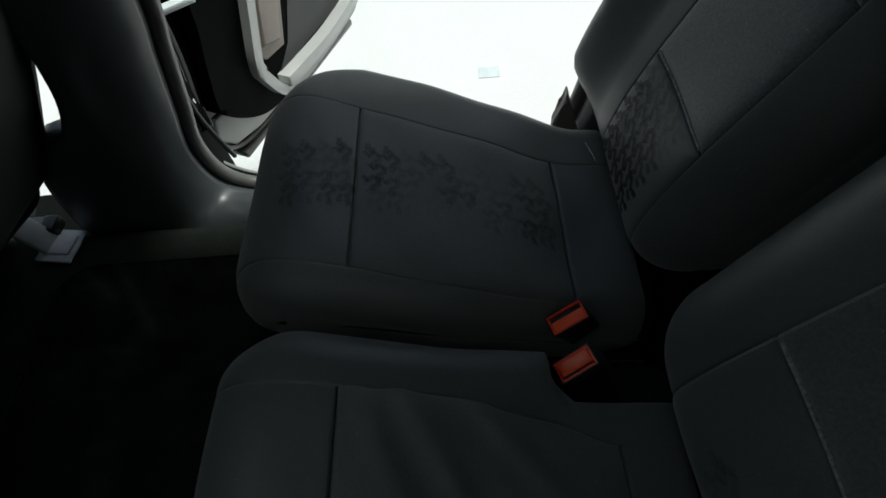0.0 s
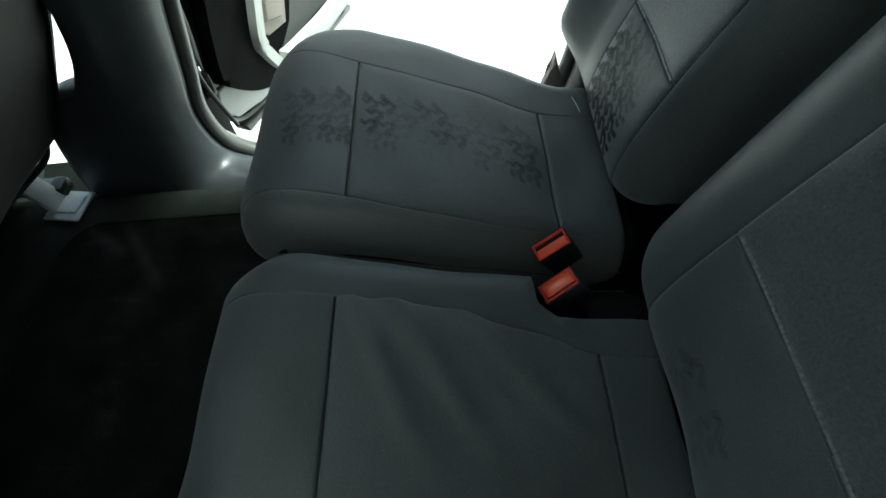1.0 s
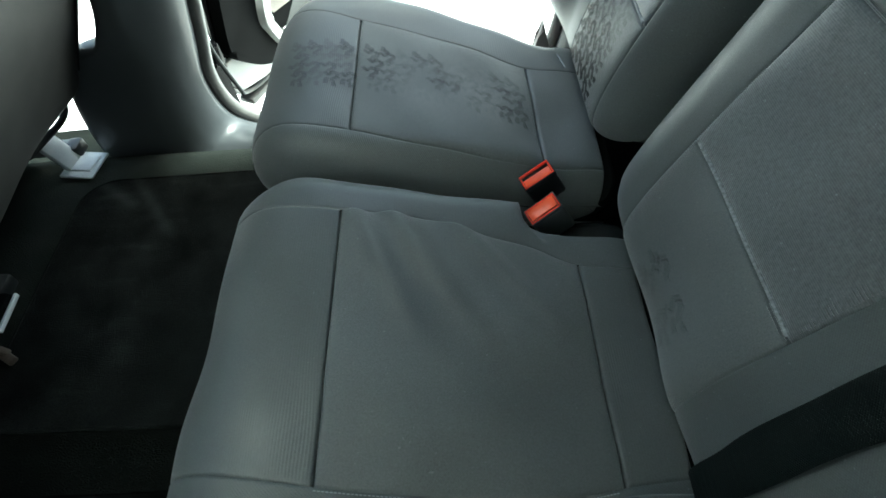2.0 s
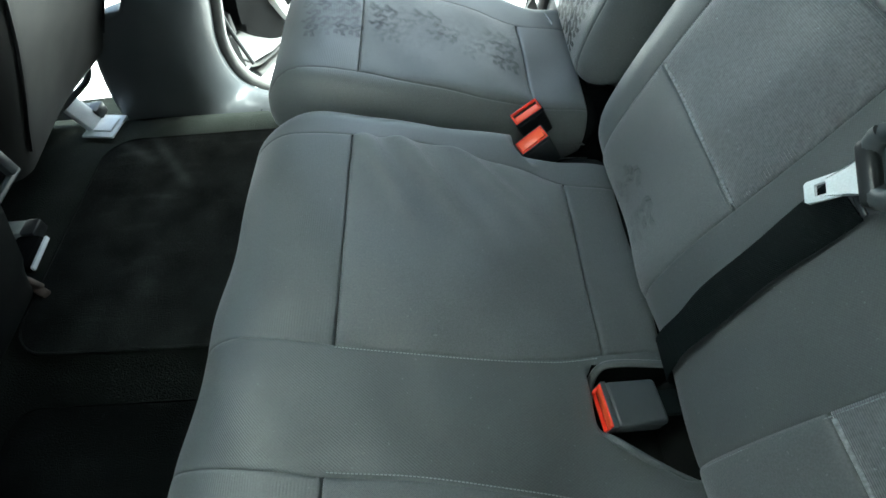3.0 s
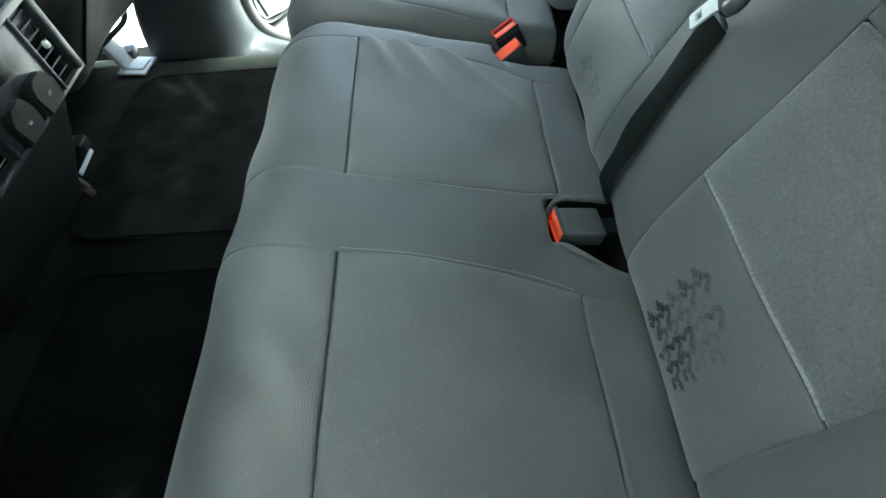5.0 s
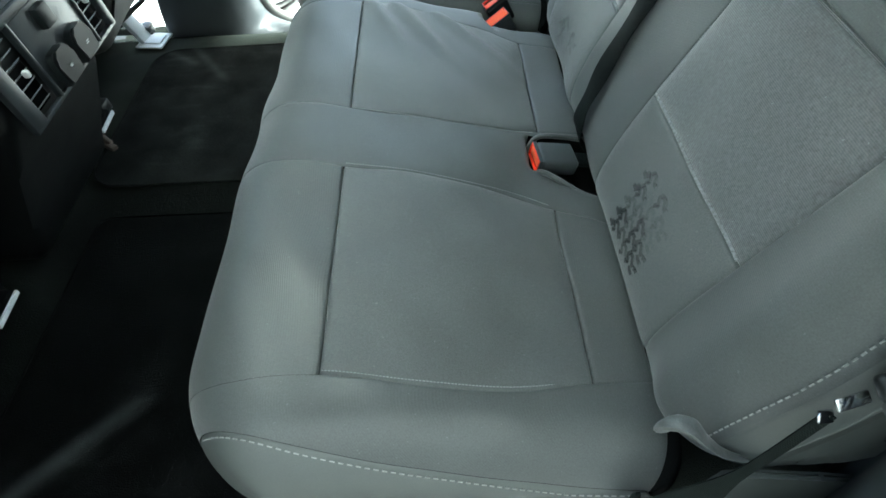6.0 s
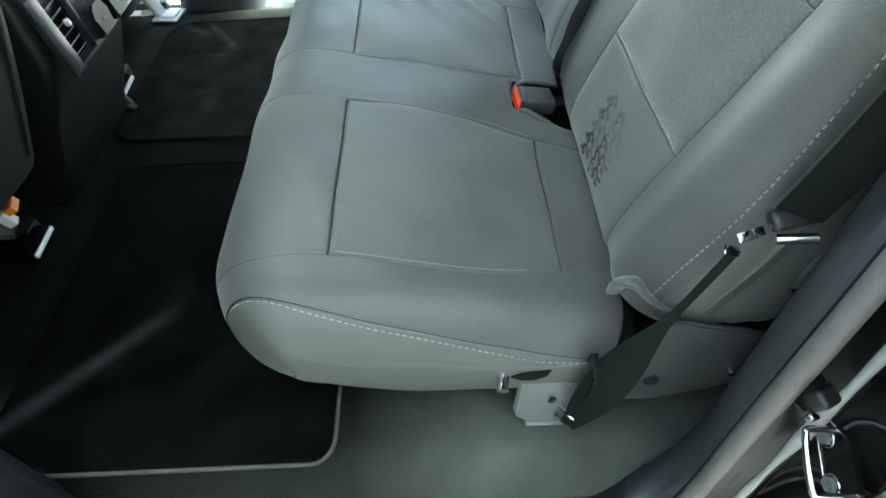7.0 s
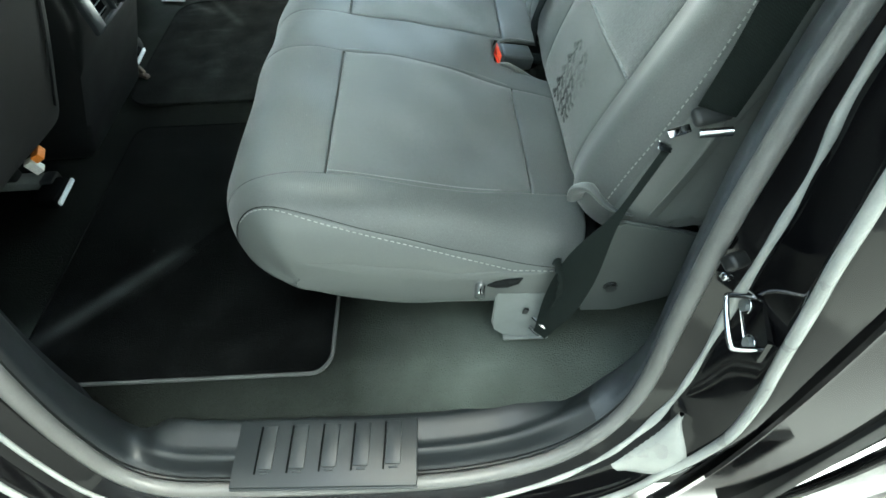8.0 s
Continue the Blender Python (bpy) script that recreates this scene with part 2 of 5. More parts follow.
gl.new(g_sep.outputs["Y"], g_sum.inputs[2])
g_far.inputs["From Min"].default_value, g_far.inputs["From Max"].default_value = -0.70, -0.76
gl.new(g_sum.outputs[0], g_far.inputs["Value"])
g_out.data_type = "RGBA"
gl.new(g_far.outputs["Result"], g_out.inputs["Factor"])
gl.new(g_mix.outputs["Result"], g_out.inputs["A"])
g_out.inputs["B"].default_value = (0.11, 0.113, 0.108, 1)
gl.new(g_out.outputs["Result"], gn["Principled BSDF"].inputs["Base Color"])
shaping_wall_paint = material("grey_wall_paint", (0.25, 0.255, 0.25), 0.85, vary=0.15, vary_scale=1.2, grain=0.1, grain_scale=60, bump=0.1)
headliner = material("black_headliner", (0.04, 0.04, 0.04), 0.95, grain=0.2, bump=0.3)
# translucent material of the unseen roof panel added to light the bench
roof_diffuser = bpy.data.materials.new("roof_fill_diffuser")
roof_diffuser.use_nodes = True
sn = roof_diffuser.node_tree.nodes
s_trans, s_diff, s_mix, s_weave = sn.new("ShaderNodeBsdfTranslucent"), sn.new("ShaderNodeBsdfDiffuse"), sn.new("ShaderNodeMixShader"), sn.new("ShaderNodeTexNoise")
s_weave.inputs["Scale"].default_value = 300.0
s_trans.inputs["Color"].default_value, s_diff.inputs["Color"].default_value = (0.93, 0.95, 0.95, 1), (0.6, 0.6, 0.6, 1)
s_mix.inputs[0].default_value = 0.06
roof_diffuser.node_tree.links.new(s_trans.outputs[0], s_mix.inputs[1])
roof_diffuser.node_tree.links.new(s_diff.outputs[0], s_mix.inputs[2])
roof_diffuser.node_tree.links.new(s_mix.outputs[0], sn["Material Output"].inputs["Surface"])
ink = material("grey_ink", (0.3, 0.31, 0.31), 0.6)


# ---- helpers ----
def obj(name, verts, faces, mat, parent=None, label="", smooth=True):
    me = bpy.data.meshes.new(name)
    me.from_pydata([tuple(map(float, v)) for v in verts], [], faces)
    me.materials.append(mat)
    me.update()
    if smooth:
        me.shade_smooth()
    ob = new(name, me)
    if parent:
        ob.parent = parent
    if label:
        ob["label"] = label
    return ob


def part(name, bm, mat, parent=None, label="", smooth=True):
    me = bpy.data.meshes.new(name)
    bmesh.ops.recalc_face_normals(bm, faces=bm.faces)
    bm.to_mesh(me)
    bm.free()
    me.materials.append(mat)
    if smooth:
        me.shade_smooth()
        me.set_sharp_from_angle(angle=radians(42))
    ob = new(name, me)
    if parent:
        ob.parent = parent
    if label:
        ob["label"] = label
    return ob


def thing(name, label, category, group="", kind=""):
    return tagged(new(name), label, category, group, kind)


def block(size, at=(0, 0, 0), m=None, bevel=0.003, seg=2, bm=None, taper=None):
    """A bevelled box of that size about at, turned by m; taper scales the top's x and y."""
    bm = bm or bmesh.new()
    got = bmesh.ops.create_cube(bm, size=1.0)["verts"]
    for v in got:
        if taper and v.co.z > 0:
            v.co.x *= taper[0]
            v.co.y *= taper[1]
        v.co = Vector((v.co.x * size[0], v.co.y * size[1], v.co.z * size[2]))
    if bevel:
        es = list({e for v in got for e in v.link_edges})
        got = list({v for f in bmesh.ops.bevel(bm, geom=es, offset=bevel, segments=seg, affect="EDGES", profile=0.5)["faces"] for v in f.verts} | {v for v in got if v.is_valid})
    t = Matrix.Translation(at) @ (m or Matrix())
    bmesh.ops.transform(bm, matrix=t, verts=got)
    return bm


def rod(points, r, seg=8, bm=None, flat=None):
    """A round tube through the points (or an elliptic one: flat scales its second axis)."""
    bm = bm or bmesh.new()
    pts = [Vector(p) for p in points]
    rings = []
    side = None
    for i, p in enumerate(pts):
        d = (pts[min(i + 1, len(pts) - 1)] - pts[max(i - 1, 0)]).normalized()
        if side is None:
            side = d.cross(Vector((0, 0, 1)))
            if side.length < 0.05:
                side = d.cross(Vector((1, 0, 0)))
        side = (side - d * side.dot(d)).normalized()
        up = d.cross(side)
        rr = r[i] if isinstance(r, (list, tuple)) else r
        rings.append([bm.verts.new(p + side * rr * math.cos(2 * math.pi * k / seg) + up * rr * (flat or 1) * math.sin(2 * math.pi * k / seg)) for k in range(seg)])
    for a, b in zip(rings, rings[1:]):
        for k in range(seg):
            bm.faces.new((a[k], a[(k + 1) % seg], b[(k + 1) % seg], b[k]))
    bm.faces.new(rings[0][::-1])
    bm.faces.new(rings[-1])
    return bm


def spline(pts, n=12, closed=False):
    """A smooth line through a few points."""
    P = np.array(pts, float)
    out = []
    m = len(P)
    for i in range(m if closed else m - 1):
        p0, p1, p2, p3 = (P[(i + k) % m] if closed else P[min(max(i + k, 0), m - 1)] for k in (-1, 0, 1, 2))
        for s in np.arange(n) / n:
            out.append(0.5 * (2 * p1 + (p2 - p0) * s + (2 * p0 - 5 * p1 + 4 * p2 - p3) * s * s + (3 * p1 - p0 - 3 * p2 + p3) * s ** 3))
    if not closed:
        out.append(P[-1])
    return np.array(out)


def ribbon(points, sides, width, thick, mat, name, parent=None, label=""):
    """A strap through points whose width lies along sides."""
    bm = bmesh.new()
    rows = []
    P, S = [Vector(p) for p in points], [Vector(s).normalized() for s in sides]
    for i, (p, s) in enumerate(zip(P, S)):
        d = (P[min(i + 1, len(P) - 1)] - P[max(i - 1, 0)]).normalized()
        up = s.cross(d).normalized()
        w = width[i] if isinstance(width, (list, tuple)) else width
        rows.append([bm.verts.new(p + s * w * a / 2 + up * thick * b) for a, b in ((-1, 0.0), (-0.94, 0.5), (0.94, 0.5), (1, 0.0), (0.94, -0.5), (-0.94, -0.5))])
    for a, b in zip(rows, rows[1:]):
        for k in range(6):
            bm.faces.new((a[k], a[(k + 1) % 6], b[(k + 1) % 6], b[k]))
    bm.faces.new(rows[0])
    bm.faces.new(rows[-1][::-1])
    return part(name, bm, mat, parent, label)


class Pad:
    """An upholstered pad: a closed side profile run along y, with rounded ends."""

    def __init__(self, profile, y0, y1, sign, r0, r1, shape=None, spine=None):
        self.spine = spine
        pts = spline(profile, 24, closed=True)
        pts = np.vstack([pts, pts[:1]])
        d = np.r_[0, np.cumsum(np.hypot(*np.diff(pts, axis=0).T))]
        self.L = d[-1]
        s = np.linspace(0, self.L, 900)
        self.X, self.Z, self.s = np.interp(s, d, pts[:, 0]), np.interp(s, d, pts[:, 1]), s
        tx, tz = np.gradient(self.X, s), np.gradient(self.Z, s)
        q = np.hypot(tx, tz)
        self.nx, self.nz = sign * tz / q, -sign * tx / q
        self.y0, self.y1, self.r0, self.r1, self.shape = y0, y1, r0, r1, shape

    def at(self, s, y, h=0.0):
        x, z = np.interp(s, self.s, self.X), np.interp(s, self.s, self.Z)
        nx, nz = np.interp(s, self.s, self.nx), np.interp(s, self.s, self.nz)
        q = np.hypot(nx, nz)
        cut = 0.0
        y0, y1 = (f(x, z) if callable(f) else f for f in (self.y0, self.y1))
        for e, r in ((y - y0, self.r0), (y1 - y, self.r1)):
            R = r(x, z)
            k = np.clip(R - np.maximum(e, 0), 0, R)
            cut = cut + R - np.sqrt(np.maximum(R * R - k * k, 0))
        if self.shape:
            h = h + self.shape(x, y, z)
        if self.spine:
            # the ends close in towards a line inside the pad, so that tight corners do not fold
            (xa, za), (xb, zb) = self.spine
            t = np.clip(((x - xa) * (xb - xa) + (z - za) * (zb - za)) / ((xb - xa) ** 2 + (zb - za) ** 2), 0, 1)
            dx, dz = xa + (xb - xa) * t - x, za + (zb - za) * t - z
            k = np.minimum(cut / np.maximum(np.hypot(dx, dz), 1e-6), 0.8)
            return np.stack([x + nx / q * h + dx * k, y + 0 * x, z + nz / q * h + dz * k], -1)
        return np.stack([x + nx / q * (h - cut), y + 0 * x, z + nz / q * (h - cut)], -1)

    def where(self, axis, value, lo, hi):
        """The run s between lo and hi at which the profile's x or z comes nearest to a value."""
        k = (self.s >= lo * self.L) & (self.s <= hi * self.L)
        a = (self.X if axis == "x" else self.Z)[k]
        return float(self.s[k][np.argmin(abs(a - value))])


def steps(a, b, n, fine=0.010):
    """Even steps from a to b with closer ones at both ends, for the seams."""
    inner = np.linspace(a, b, n)
    f = fine * np.sign(b - a)
    if abs(b - a) < 3 * abs(f):
        return inner
    edge = np.array([0, 0.06, 0.12, 0.2, 0.4, 0.85])
    return np.unique(np.r_[a + f * edge, inner[(abs(inner - a) > fine) & (abs(inner - b) > fine)], b - f * edge])[:: 1 if b > a else -1]


def crumple(x, y, z, amp=0.0016):
    return amp * (np.sin(23 * x + 9 * y + 1.3 * np.sin(17 * y + 5 * z)) + 0.7 * np.sin(31 * y - 14 * x + 2 * np.sin(11 * x)) + 0.5 * np.sin(57 * x + 37 * y))


def panel(pad, name, s0, s1, yl, yr, mat, parent, label="", ns=46, ny=34, puff=0.0006, groove=0.0058, shallow=0.001, seams="lrbt", extra=None, keep=None):
    """One sewn panel of a pad between runs s0 and s1 and between the seam lines yl(x) and yr(x)."""
    S = steps(s0, s1, ns)
    T = steps(0, 1, ny, 0.05)
    S2, T2 = np.meshgrid(S, T, indexing="ij")
    X = np.interp(S2, pad.s, pad.X)
    a, b = yl(X), yr(X)
    Y = a + (b - a) * T2
    big, cut = np.full(S2.shape, 9.0), np.zeros(S2.shape)
    for c, dist, deep in (("l", T2 * (b - a), shallow), ("r", (1 - T2) * (b - a), shallow), ("b", abs(S2 - s0), groove), ("t", abs(S2 - s1), groove)):
        if c in seams:
            big = np.minimum(big, dist)
            worn = keep(X) if keep and c in "lr" else 1.0
            cut = np.maximum(cut, worn * deep * np.exp(-((dist / 0.00125) ** 2)))
    Zs = np.interp(S2, pad.s, pad.Z)
    h = puff * (1 - np.exp(-big / 0.009)) - cut + crumple(X, Y, Zs)
    if extra:
        h = h + extra(X, Y, Zs)
    V = pad.at(S2, Y, h)
    n, m = S2.shape
    F = [(i * m + j, i * m + j + 1, (i + 1) * m + j + 1, (i + 1) * m + j) for i in range(n - 1) for j in range(m - 1)]
    return obj(name, V.reshape(-1, 3), F, mat, parent, label)


def core(pad, name, mat, parent, inset=-0.013, ny=60, label=""):
    """The padding under the panels, closed at both ends."""
    S = np.linspace(0, pad.L, 150)[:-1]
    T = np.unique(np.r_[np.linspace(0, 0.15, 14), np.linspace(0, 1, ny), np.linspace(0.85, 1, 14)])
    S2, T2 = np.meshgrid(S, T, indexing="ij")
    X = np.interp(S2, pad.s, pad.X)
    Z = np.interp(S2, pad.s, pad.Z)
    y0, y1 = (f(X, Z) if callable(f) else f for f in (pad.y0, pad.y1))
    Y2 = y0 + (y1 - y0) * T2
    V = pad.at(S2, Y2, inset)
    n, m = S2.shape
    F = [(i * m + j, i * m + j + 1, ((i + 1) % n) * m + j + 1, ((i + 1) % n) * m + j) for i in range(n) for j in range(m - 1)]
    V = V.reshape(-1, 3).tolist()
    for j, way in ((0, -1), (m - 1, 1)):
        ring = [i * m + j for i in range(n)]
        mid = np.mean([V[i] for i in ring], axis=0)
        prev = ring
        for f, out in ((0.85, -0.006), (0.55, -0.006), (0.2, -0.006)):
            k = len(V)
            V += [list(mid + (np.array(V[i]) - mid) * f + np.array((0, way * out, 0))) for i in ring]
            cur = list(range(k, k + n))
            F += [(prev[i], prev[(i + 1) % n], cur[(i + 1) % n], cur[i]) for i in range(n)]
            prev = cur
        F.append(prev)
    return obj(name, V, F, mat, parent, label)


def stitches(pad, line, mat, parent, length=0.0052, gap=0.0036, r=0.0008, h=0.0035, label="pale dashed thread"):
    """A row of raised stitches along a line of (s, y)."""
    P = pad.at(line[:, 0], line[:, 1], h)
    d = np.r_[0, np.cumsum(np.linalg.norm(np.diff(P, axis=0), axis=1))]
    bm = bmesh.new()
    a = 0.0
    while a + length < d[-1]:
        rod([[np.interp(q, d, P[:, k]) for k in range(3)] for q in (a, a + length / 2, a + length)], r, 5, bm)
        a += length + gap
    return part("stitching", bm, mat, parent, label)


def sweep(curve, normals, profile, mat, name, parent=None, label="", close=False):
    """A strip that follows an opening's edge: profile(i) gives (outward, along y) pairs."""
    V, F = [], []
    for i, (c, nn) in enumerate(zip(curve, normals)):
        V += [(c[0] + nn[0] * a, c[1] + b, c[2] + nn[1] * a) for a, b in profile(i)]
    m = len(profile(0))
    for i in range(len(curve) - 1):
        F += [(i * m + k, i * m + (k + 1) % m, (i + 1) * m + (k + 1) % m, (i + 1) * m + k) for k in range(m if close else m - 1)]
    return obj(name, V, F, mat, parent, label)


# ---- setting: ground, cab shell ----
def grid_sheet(name, x0, x1, y0, y1, nx, ny, height, mat, parent=None, label=""):
    V = [(x, y, height(x, y)) for x in np.linspace(x0, x1, nx) for y in np.linspace(y0, y1, ny)]
    F = [(i * ny + j, (i + 1) * ny + j, (i + 1) * ny + j + 1, i * ny + j + 1) for i in range(nx - 1) for j in range(ny - 1)]
    return obj(name, V, F, mat, parent, label)


def ramp(a, b, t):
    k = min(max((t - a) / (b - a), 0.0), 1.0)
    return k * k * (3 - 2 * k)


GROUND = -0.66
tagged(grid_sheet("ground", -300, 300, -300, 300, 9, 9, lambda x, y: GROUND, concrete), "pale painted workshop floor under bright light", "ground", kind="structure")
mark = part("floor_mark", block((0.09, 0.07, 0.002), (0.29, 2.6, GROUND + 0.002), bevel=0.0), blue_mark)
tagged(mark, "faint pale blue paint mark on the floor", "floor mark", kind="structure")


def floor_height(x, y):
    z = -0.03 * ramp(-0.01, -0.085, y) - 0.05 * ramp(-0.088, -0.12, y) - 0.06 * ramp(1.352, 1.40, y)
    z += 0.004 * math.sin(9 * x + 3 * y) * math.sin(7 * y)
    return z


tagged(grid_sheet("floor", -1.7, 0.66, -0.145, 1.53, 90, 80, floor_height, carpet), "worn charcoal cabin carpet with dusty scuffs and painted door light", "carpet", kind="structure")

# near and far door openings: the line of the rubber seal
near_line = spline([(-0.30, -0.08, 0.74), (-0.338, -0.12, 0.42), (-0.357, -0.14, 0.27), (-0.368, -0.155, 0.12), (-0.352, -0.17, 0.0), (-0.295, -0.183, -0.045),
                    (-0.20, -0.188, -0.055), (0.0, -0.19, -0.058), (0.14, -0.187, -0.062), (0.242, -0.175, -0.066), (0.32, -0.163, -0.042), (0.38, -0.147, 0.002), (0.422, -0.125, 0.05), (0.442, -0.107, 0.115),
                    (0.447, -0.09, 0.25), (0.457, -0.07, 0.39), (0.478, -0.045, 0.48), (0.502, -0.02, 0.55), (0.55, 0.015, 0.68), (0.62, 0.05, 0.88)], 8)
far_line = spline([(-0.25, 1.44, 0.74), (-0.316, 1.475, 0.43), (-0.342, 1.48, 0.332), (-0.372, 1.485, 0.211), (-0.396, 1.487, 0.108), (-0.385, 1.49, 0.02), (-0.345, 1.498, -0.035), (-0.27, 1.508, -0.068),
                   (-0.18, 1.515, -0.075), (0.0, 1.52, -0.075), (0.17, 1.52, -0.07), (0.285, 1.515, -0.03), (0.365, 1.51, 0.05), (0.40, 1.50, 0.2), (0.415, 1.49, 0.36),
                   (0.44, 1.47, 0.56), (0.52, 1.44, 0.85)], 8)


def outward(line):
    d = np.gradient(line, axis=0)
    n = np.stack([d[:, 2], -d[:, 0]], -1)
    n /= np.linalg.norm(n, axis=1)[:, None]
    mid = np.array((0.04, 0.35))
    flip = np.sign(((line[:, [0, 2]] - mid) * n).sum(1))
    return n * np.where(flip < 0, -1, 1)[:, None]


def ring_profile(a, b, r, k=10):
    return [(a + r * math.cos(2 * math.pi * i / k), b + r * math.sin(2 * math.pi * i / k)) for i in range(k)]


def opening(line, way, side, wall_in, sill_in, sill_up, trim):
    """The trim, seals and painted jamb round one rear door opening; way is +1 where the cabin lies towards +y."""
    n = outward(line)
    down = [max(0.0, -v[1]) ** 2 for v in n]
    rear = [max(0.0, v[0]) for v in n]

    def trim_profile(i):
        d = ramp(0.08, 0.98, down[i])
        out = 0.11 + 0.15 * ramp(0.0, 0.35, down[i])
        if way < 0 and n[i][0] < 0:
            z = line[i][2]
            out = min(max(0.068 + 0.37 * (0.44 - z) + 2.2 * max(z - 0.25, 0.0) ** 2 + 0.045 * ramp(0.23, 0.17, z), 0.06), 0.33)
        wall = [(out + 0.004, wall_in - 0.06), (out, wall_in - 0.004), (out - 0.012, wall_in), (0.7 * out, wall_in - 0.002), (max(0.08, 0.4 * out), wall_in - 0.010), (0.055, wall_in - 0.026), (0.036, wall_in - 0.040), (0.024, wall_in - 0.052),
                (0.012, 0.056), (0.006, 0.044), (-0.001, 0.03), (-0.004, 0.02), (0.004, 0.012)]
        su, si = sill_up, sill_in
        top = [(0.09 - su, si + 0.02), (0.05 - su, si + 0.012), (0.002 - su, si + 0.004), (-su, si - 0.006)]
        if way > 0:
            # a flat tread, a rounded ridge and a drain groove before the seal
            top += [(-0.9 * su, 0.075), (-0.74 * su, 0.058), (-0.7 * su, 0.051), (-0.95 * su, 0.044), (-su, 0.037), (-0.75 * su, 0.031), (-0.002, 0.027), (0.002, 0.019), (0.006, 0.012)]
        else:
            top += [(-0.97 * su, 0.87 * si), (-0.92 * su, 0.75 * si), (-0.82 * su, 0.65 * si), (-0.72 * su, 0.56 * si), (-0.58 * su, 0.48 * si), (-0.45 * su, 0.42 * si), (-0.016, 0.028), (-0.014, 0.02), (0.006, 0.012)]
        return [(p[0] * (1 - d) + q[0] * d, way * (p[1] * (1 - d) + q[1] * d)) for p, q in zip(wall, top)]

    end = next(i for i in range(len(line) // 2, len(line)) if line[i][2] > 0.0)
    tagged(sweep(line[:end + 1], n[:end + 1], trim_profile, trim, "door_opening_trim"), f"dark grained plastic trim along the {side} sill", "door trim", kind="structure")
    tagged(sweep(line[end:], n[end:], lambda i: trim_profile(i + end), pillar_plastic, "pillar_trim"), f"blue-grey satin plastic pillar trim of the {side} door opening", "pillar trim", kind="structure")
    seal = thing("door_seal", "grey hollow rubber weatherstrip with a lip", "door seal", kind="structure")
    sweep(line, n, lambda i: ring_profile(-0.004 if way > 0 else -0.009, way * -0.004, 0.0115 if way > 0 else 0.0145), rubber, "seal_bulb", seal, close=True)
    sweep(line, n, lambda i: ring_profile(0.002, way * 0.0125, 0.004), dark_plastic, "seal_lip", seal, close=True)

    edge_z = [-0.1, 0.0, 0.1, 0.2, 0.3, 0.4, 0.5, 0.6]
    lip = [(np.interp(v[2], edge_z, [0.54, 0.538, 0.535, 0.528, 0.513, 0.5, 0.486, 0.47]) - v[0], np.interp(v[2], edge_z, [-0.195, -0.192, -0.187, -0.18, -0.173, -0.168, -0.162, -0.155]) - v[1]) for v in line]
    flange = [0.046 - 0.022 * ramp(0.42, 0.6, v[2]) for v in line]

    def jamb_profile(i):
        r = rear[i]
        low = [(0.006, -0.008), (0.012, -0.02), (0.018, -0.030), (0.022, -0.033), (0.025, -0.033), (0.03, -0.036), (0.034, -0.046), (0.035, -0.06), (0.036, -0.066), (0.042, -0.072), (0.055, -0.074)]
        post = [(0.006, -0.006), (0.022, -0.008), (0.042, -0.010), (0.05, -0.012), (0.056, -0.02), (0.068, -0.035), (0.078, -0.06), (0.080, -0.085), (0.076, -0.1), (0.082, -0.11), (0.1, -0.116)]
        if way > 0:
            # flange, forward-facing striker wall, rolled outer edge and the start of the cab skin
            a, b = lip[i]
            f = flange[i]
            post = [(0.006, -0.006), (0.5 * f, -0.008), (f - 0.006, -0.011), (f, -0.013), (f + 0.003, -0.022), (0.6 * f + 0.4 * a, 0.6 * -0.02 + 0.4 * b), (0.2 * f + 0.8 * a, 0.2 * -0.02 + 0.8 * b), (a - 0.003, b + 0.006), (a + 0.003, b), (a + 0.014, b - 0.004), (max(a + 0.03, 0.568 - line[i][0]), -0.186 - line[i][1] + 0.03 * max(line[i][2] - 0.2, 0))]
        return [(a * (1 - r) + c * r, way * (b * (1 - r) + d * r)) for (a, b), (c, d) in zip(low, post)]

    tagged(sweep(line, n, jamb_profile, paint, "door_jamb"), "gloss black painted door jamb with a raised edge", "door jamb", kind="structure")
    # pale bead and outer edge paint the reflections along the black jamb
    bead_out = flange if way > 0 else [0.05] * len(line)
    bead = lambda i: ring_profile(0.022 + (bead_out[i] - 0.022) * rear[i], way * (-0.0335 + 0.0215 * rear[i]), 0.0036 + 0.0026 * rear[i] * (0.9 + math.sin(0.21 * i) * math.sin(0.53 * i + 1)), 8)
    tagged(sweep(line, n, bead, gleam, "jamb_gleam", close=True), "pale bead along the jamb flange for the paint's reflection", "seam sealer", kind="structure")
    if way > 0:
        # a pale smear at the lower rear corner, painted for a reflection in the jamb
        low, high = (next(i for i in range(len(line) // 2, len(line)) if line[i][0] > x) for x in (0.365, 0.432))
        run = line[low:high + 1]

        def smear(i):
            u = i / (high - low)
            w = 0.004 + 0.03 * ramp(0.0, 0.5, u) * ramp(1.0, 0.55, u) + 0.002 * math.sin(9 * u)
            c = jamb_profile(i + low)
            steps = [(0.0, 0.0), (0.25, 0.003), (0.6, 0.0035), (0.9, 0.003), (1.0, 0.0)]
            top = [(np.interp(0.028 + w * f, [-v[1] for v in c], [v[0] for v in c]) - h, -(0.028 + w * f) - h) for f, h in steps]
            return top + [(a + 0.006, b + 0.006) for a, b in top[::-1]]

        tagged(sweep(run, n[low:high + 1], smear, gleam, "gleam_smear", close=True), "pale smear on the black jamb corner for the paint's reflection", "seam sealer", kind="structure")
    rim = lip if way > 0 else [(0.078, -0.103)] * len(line)
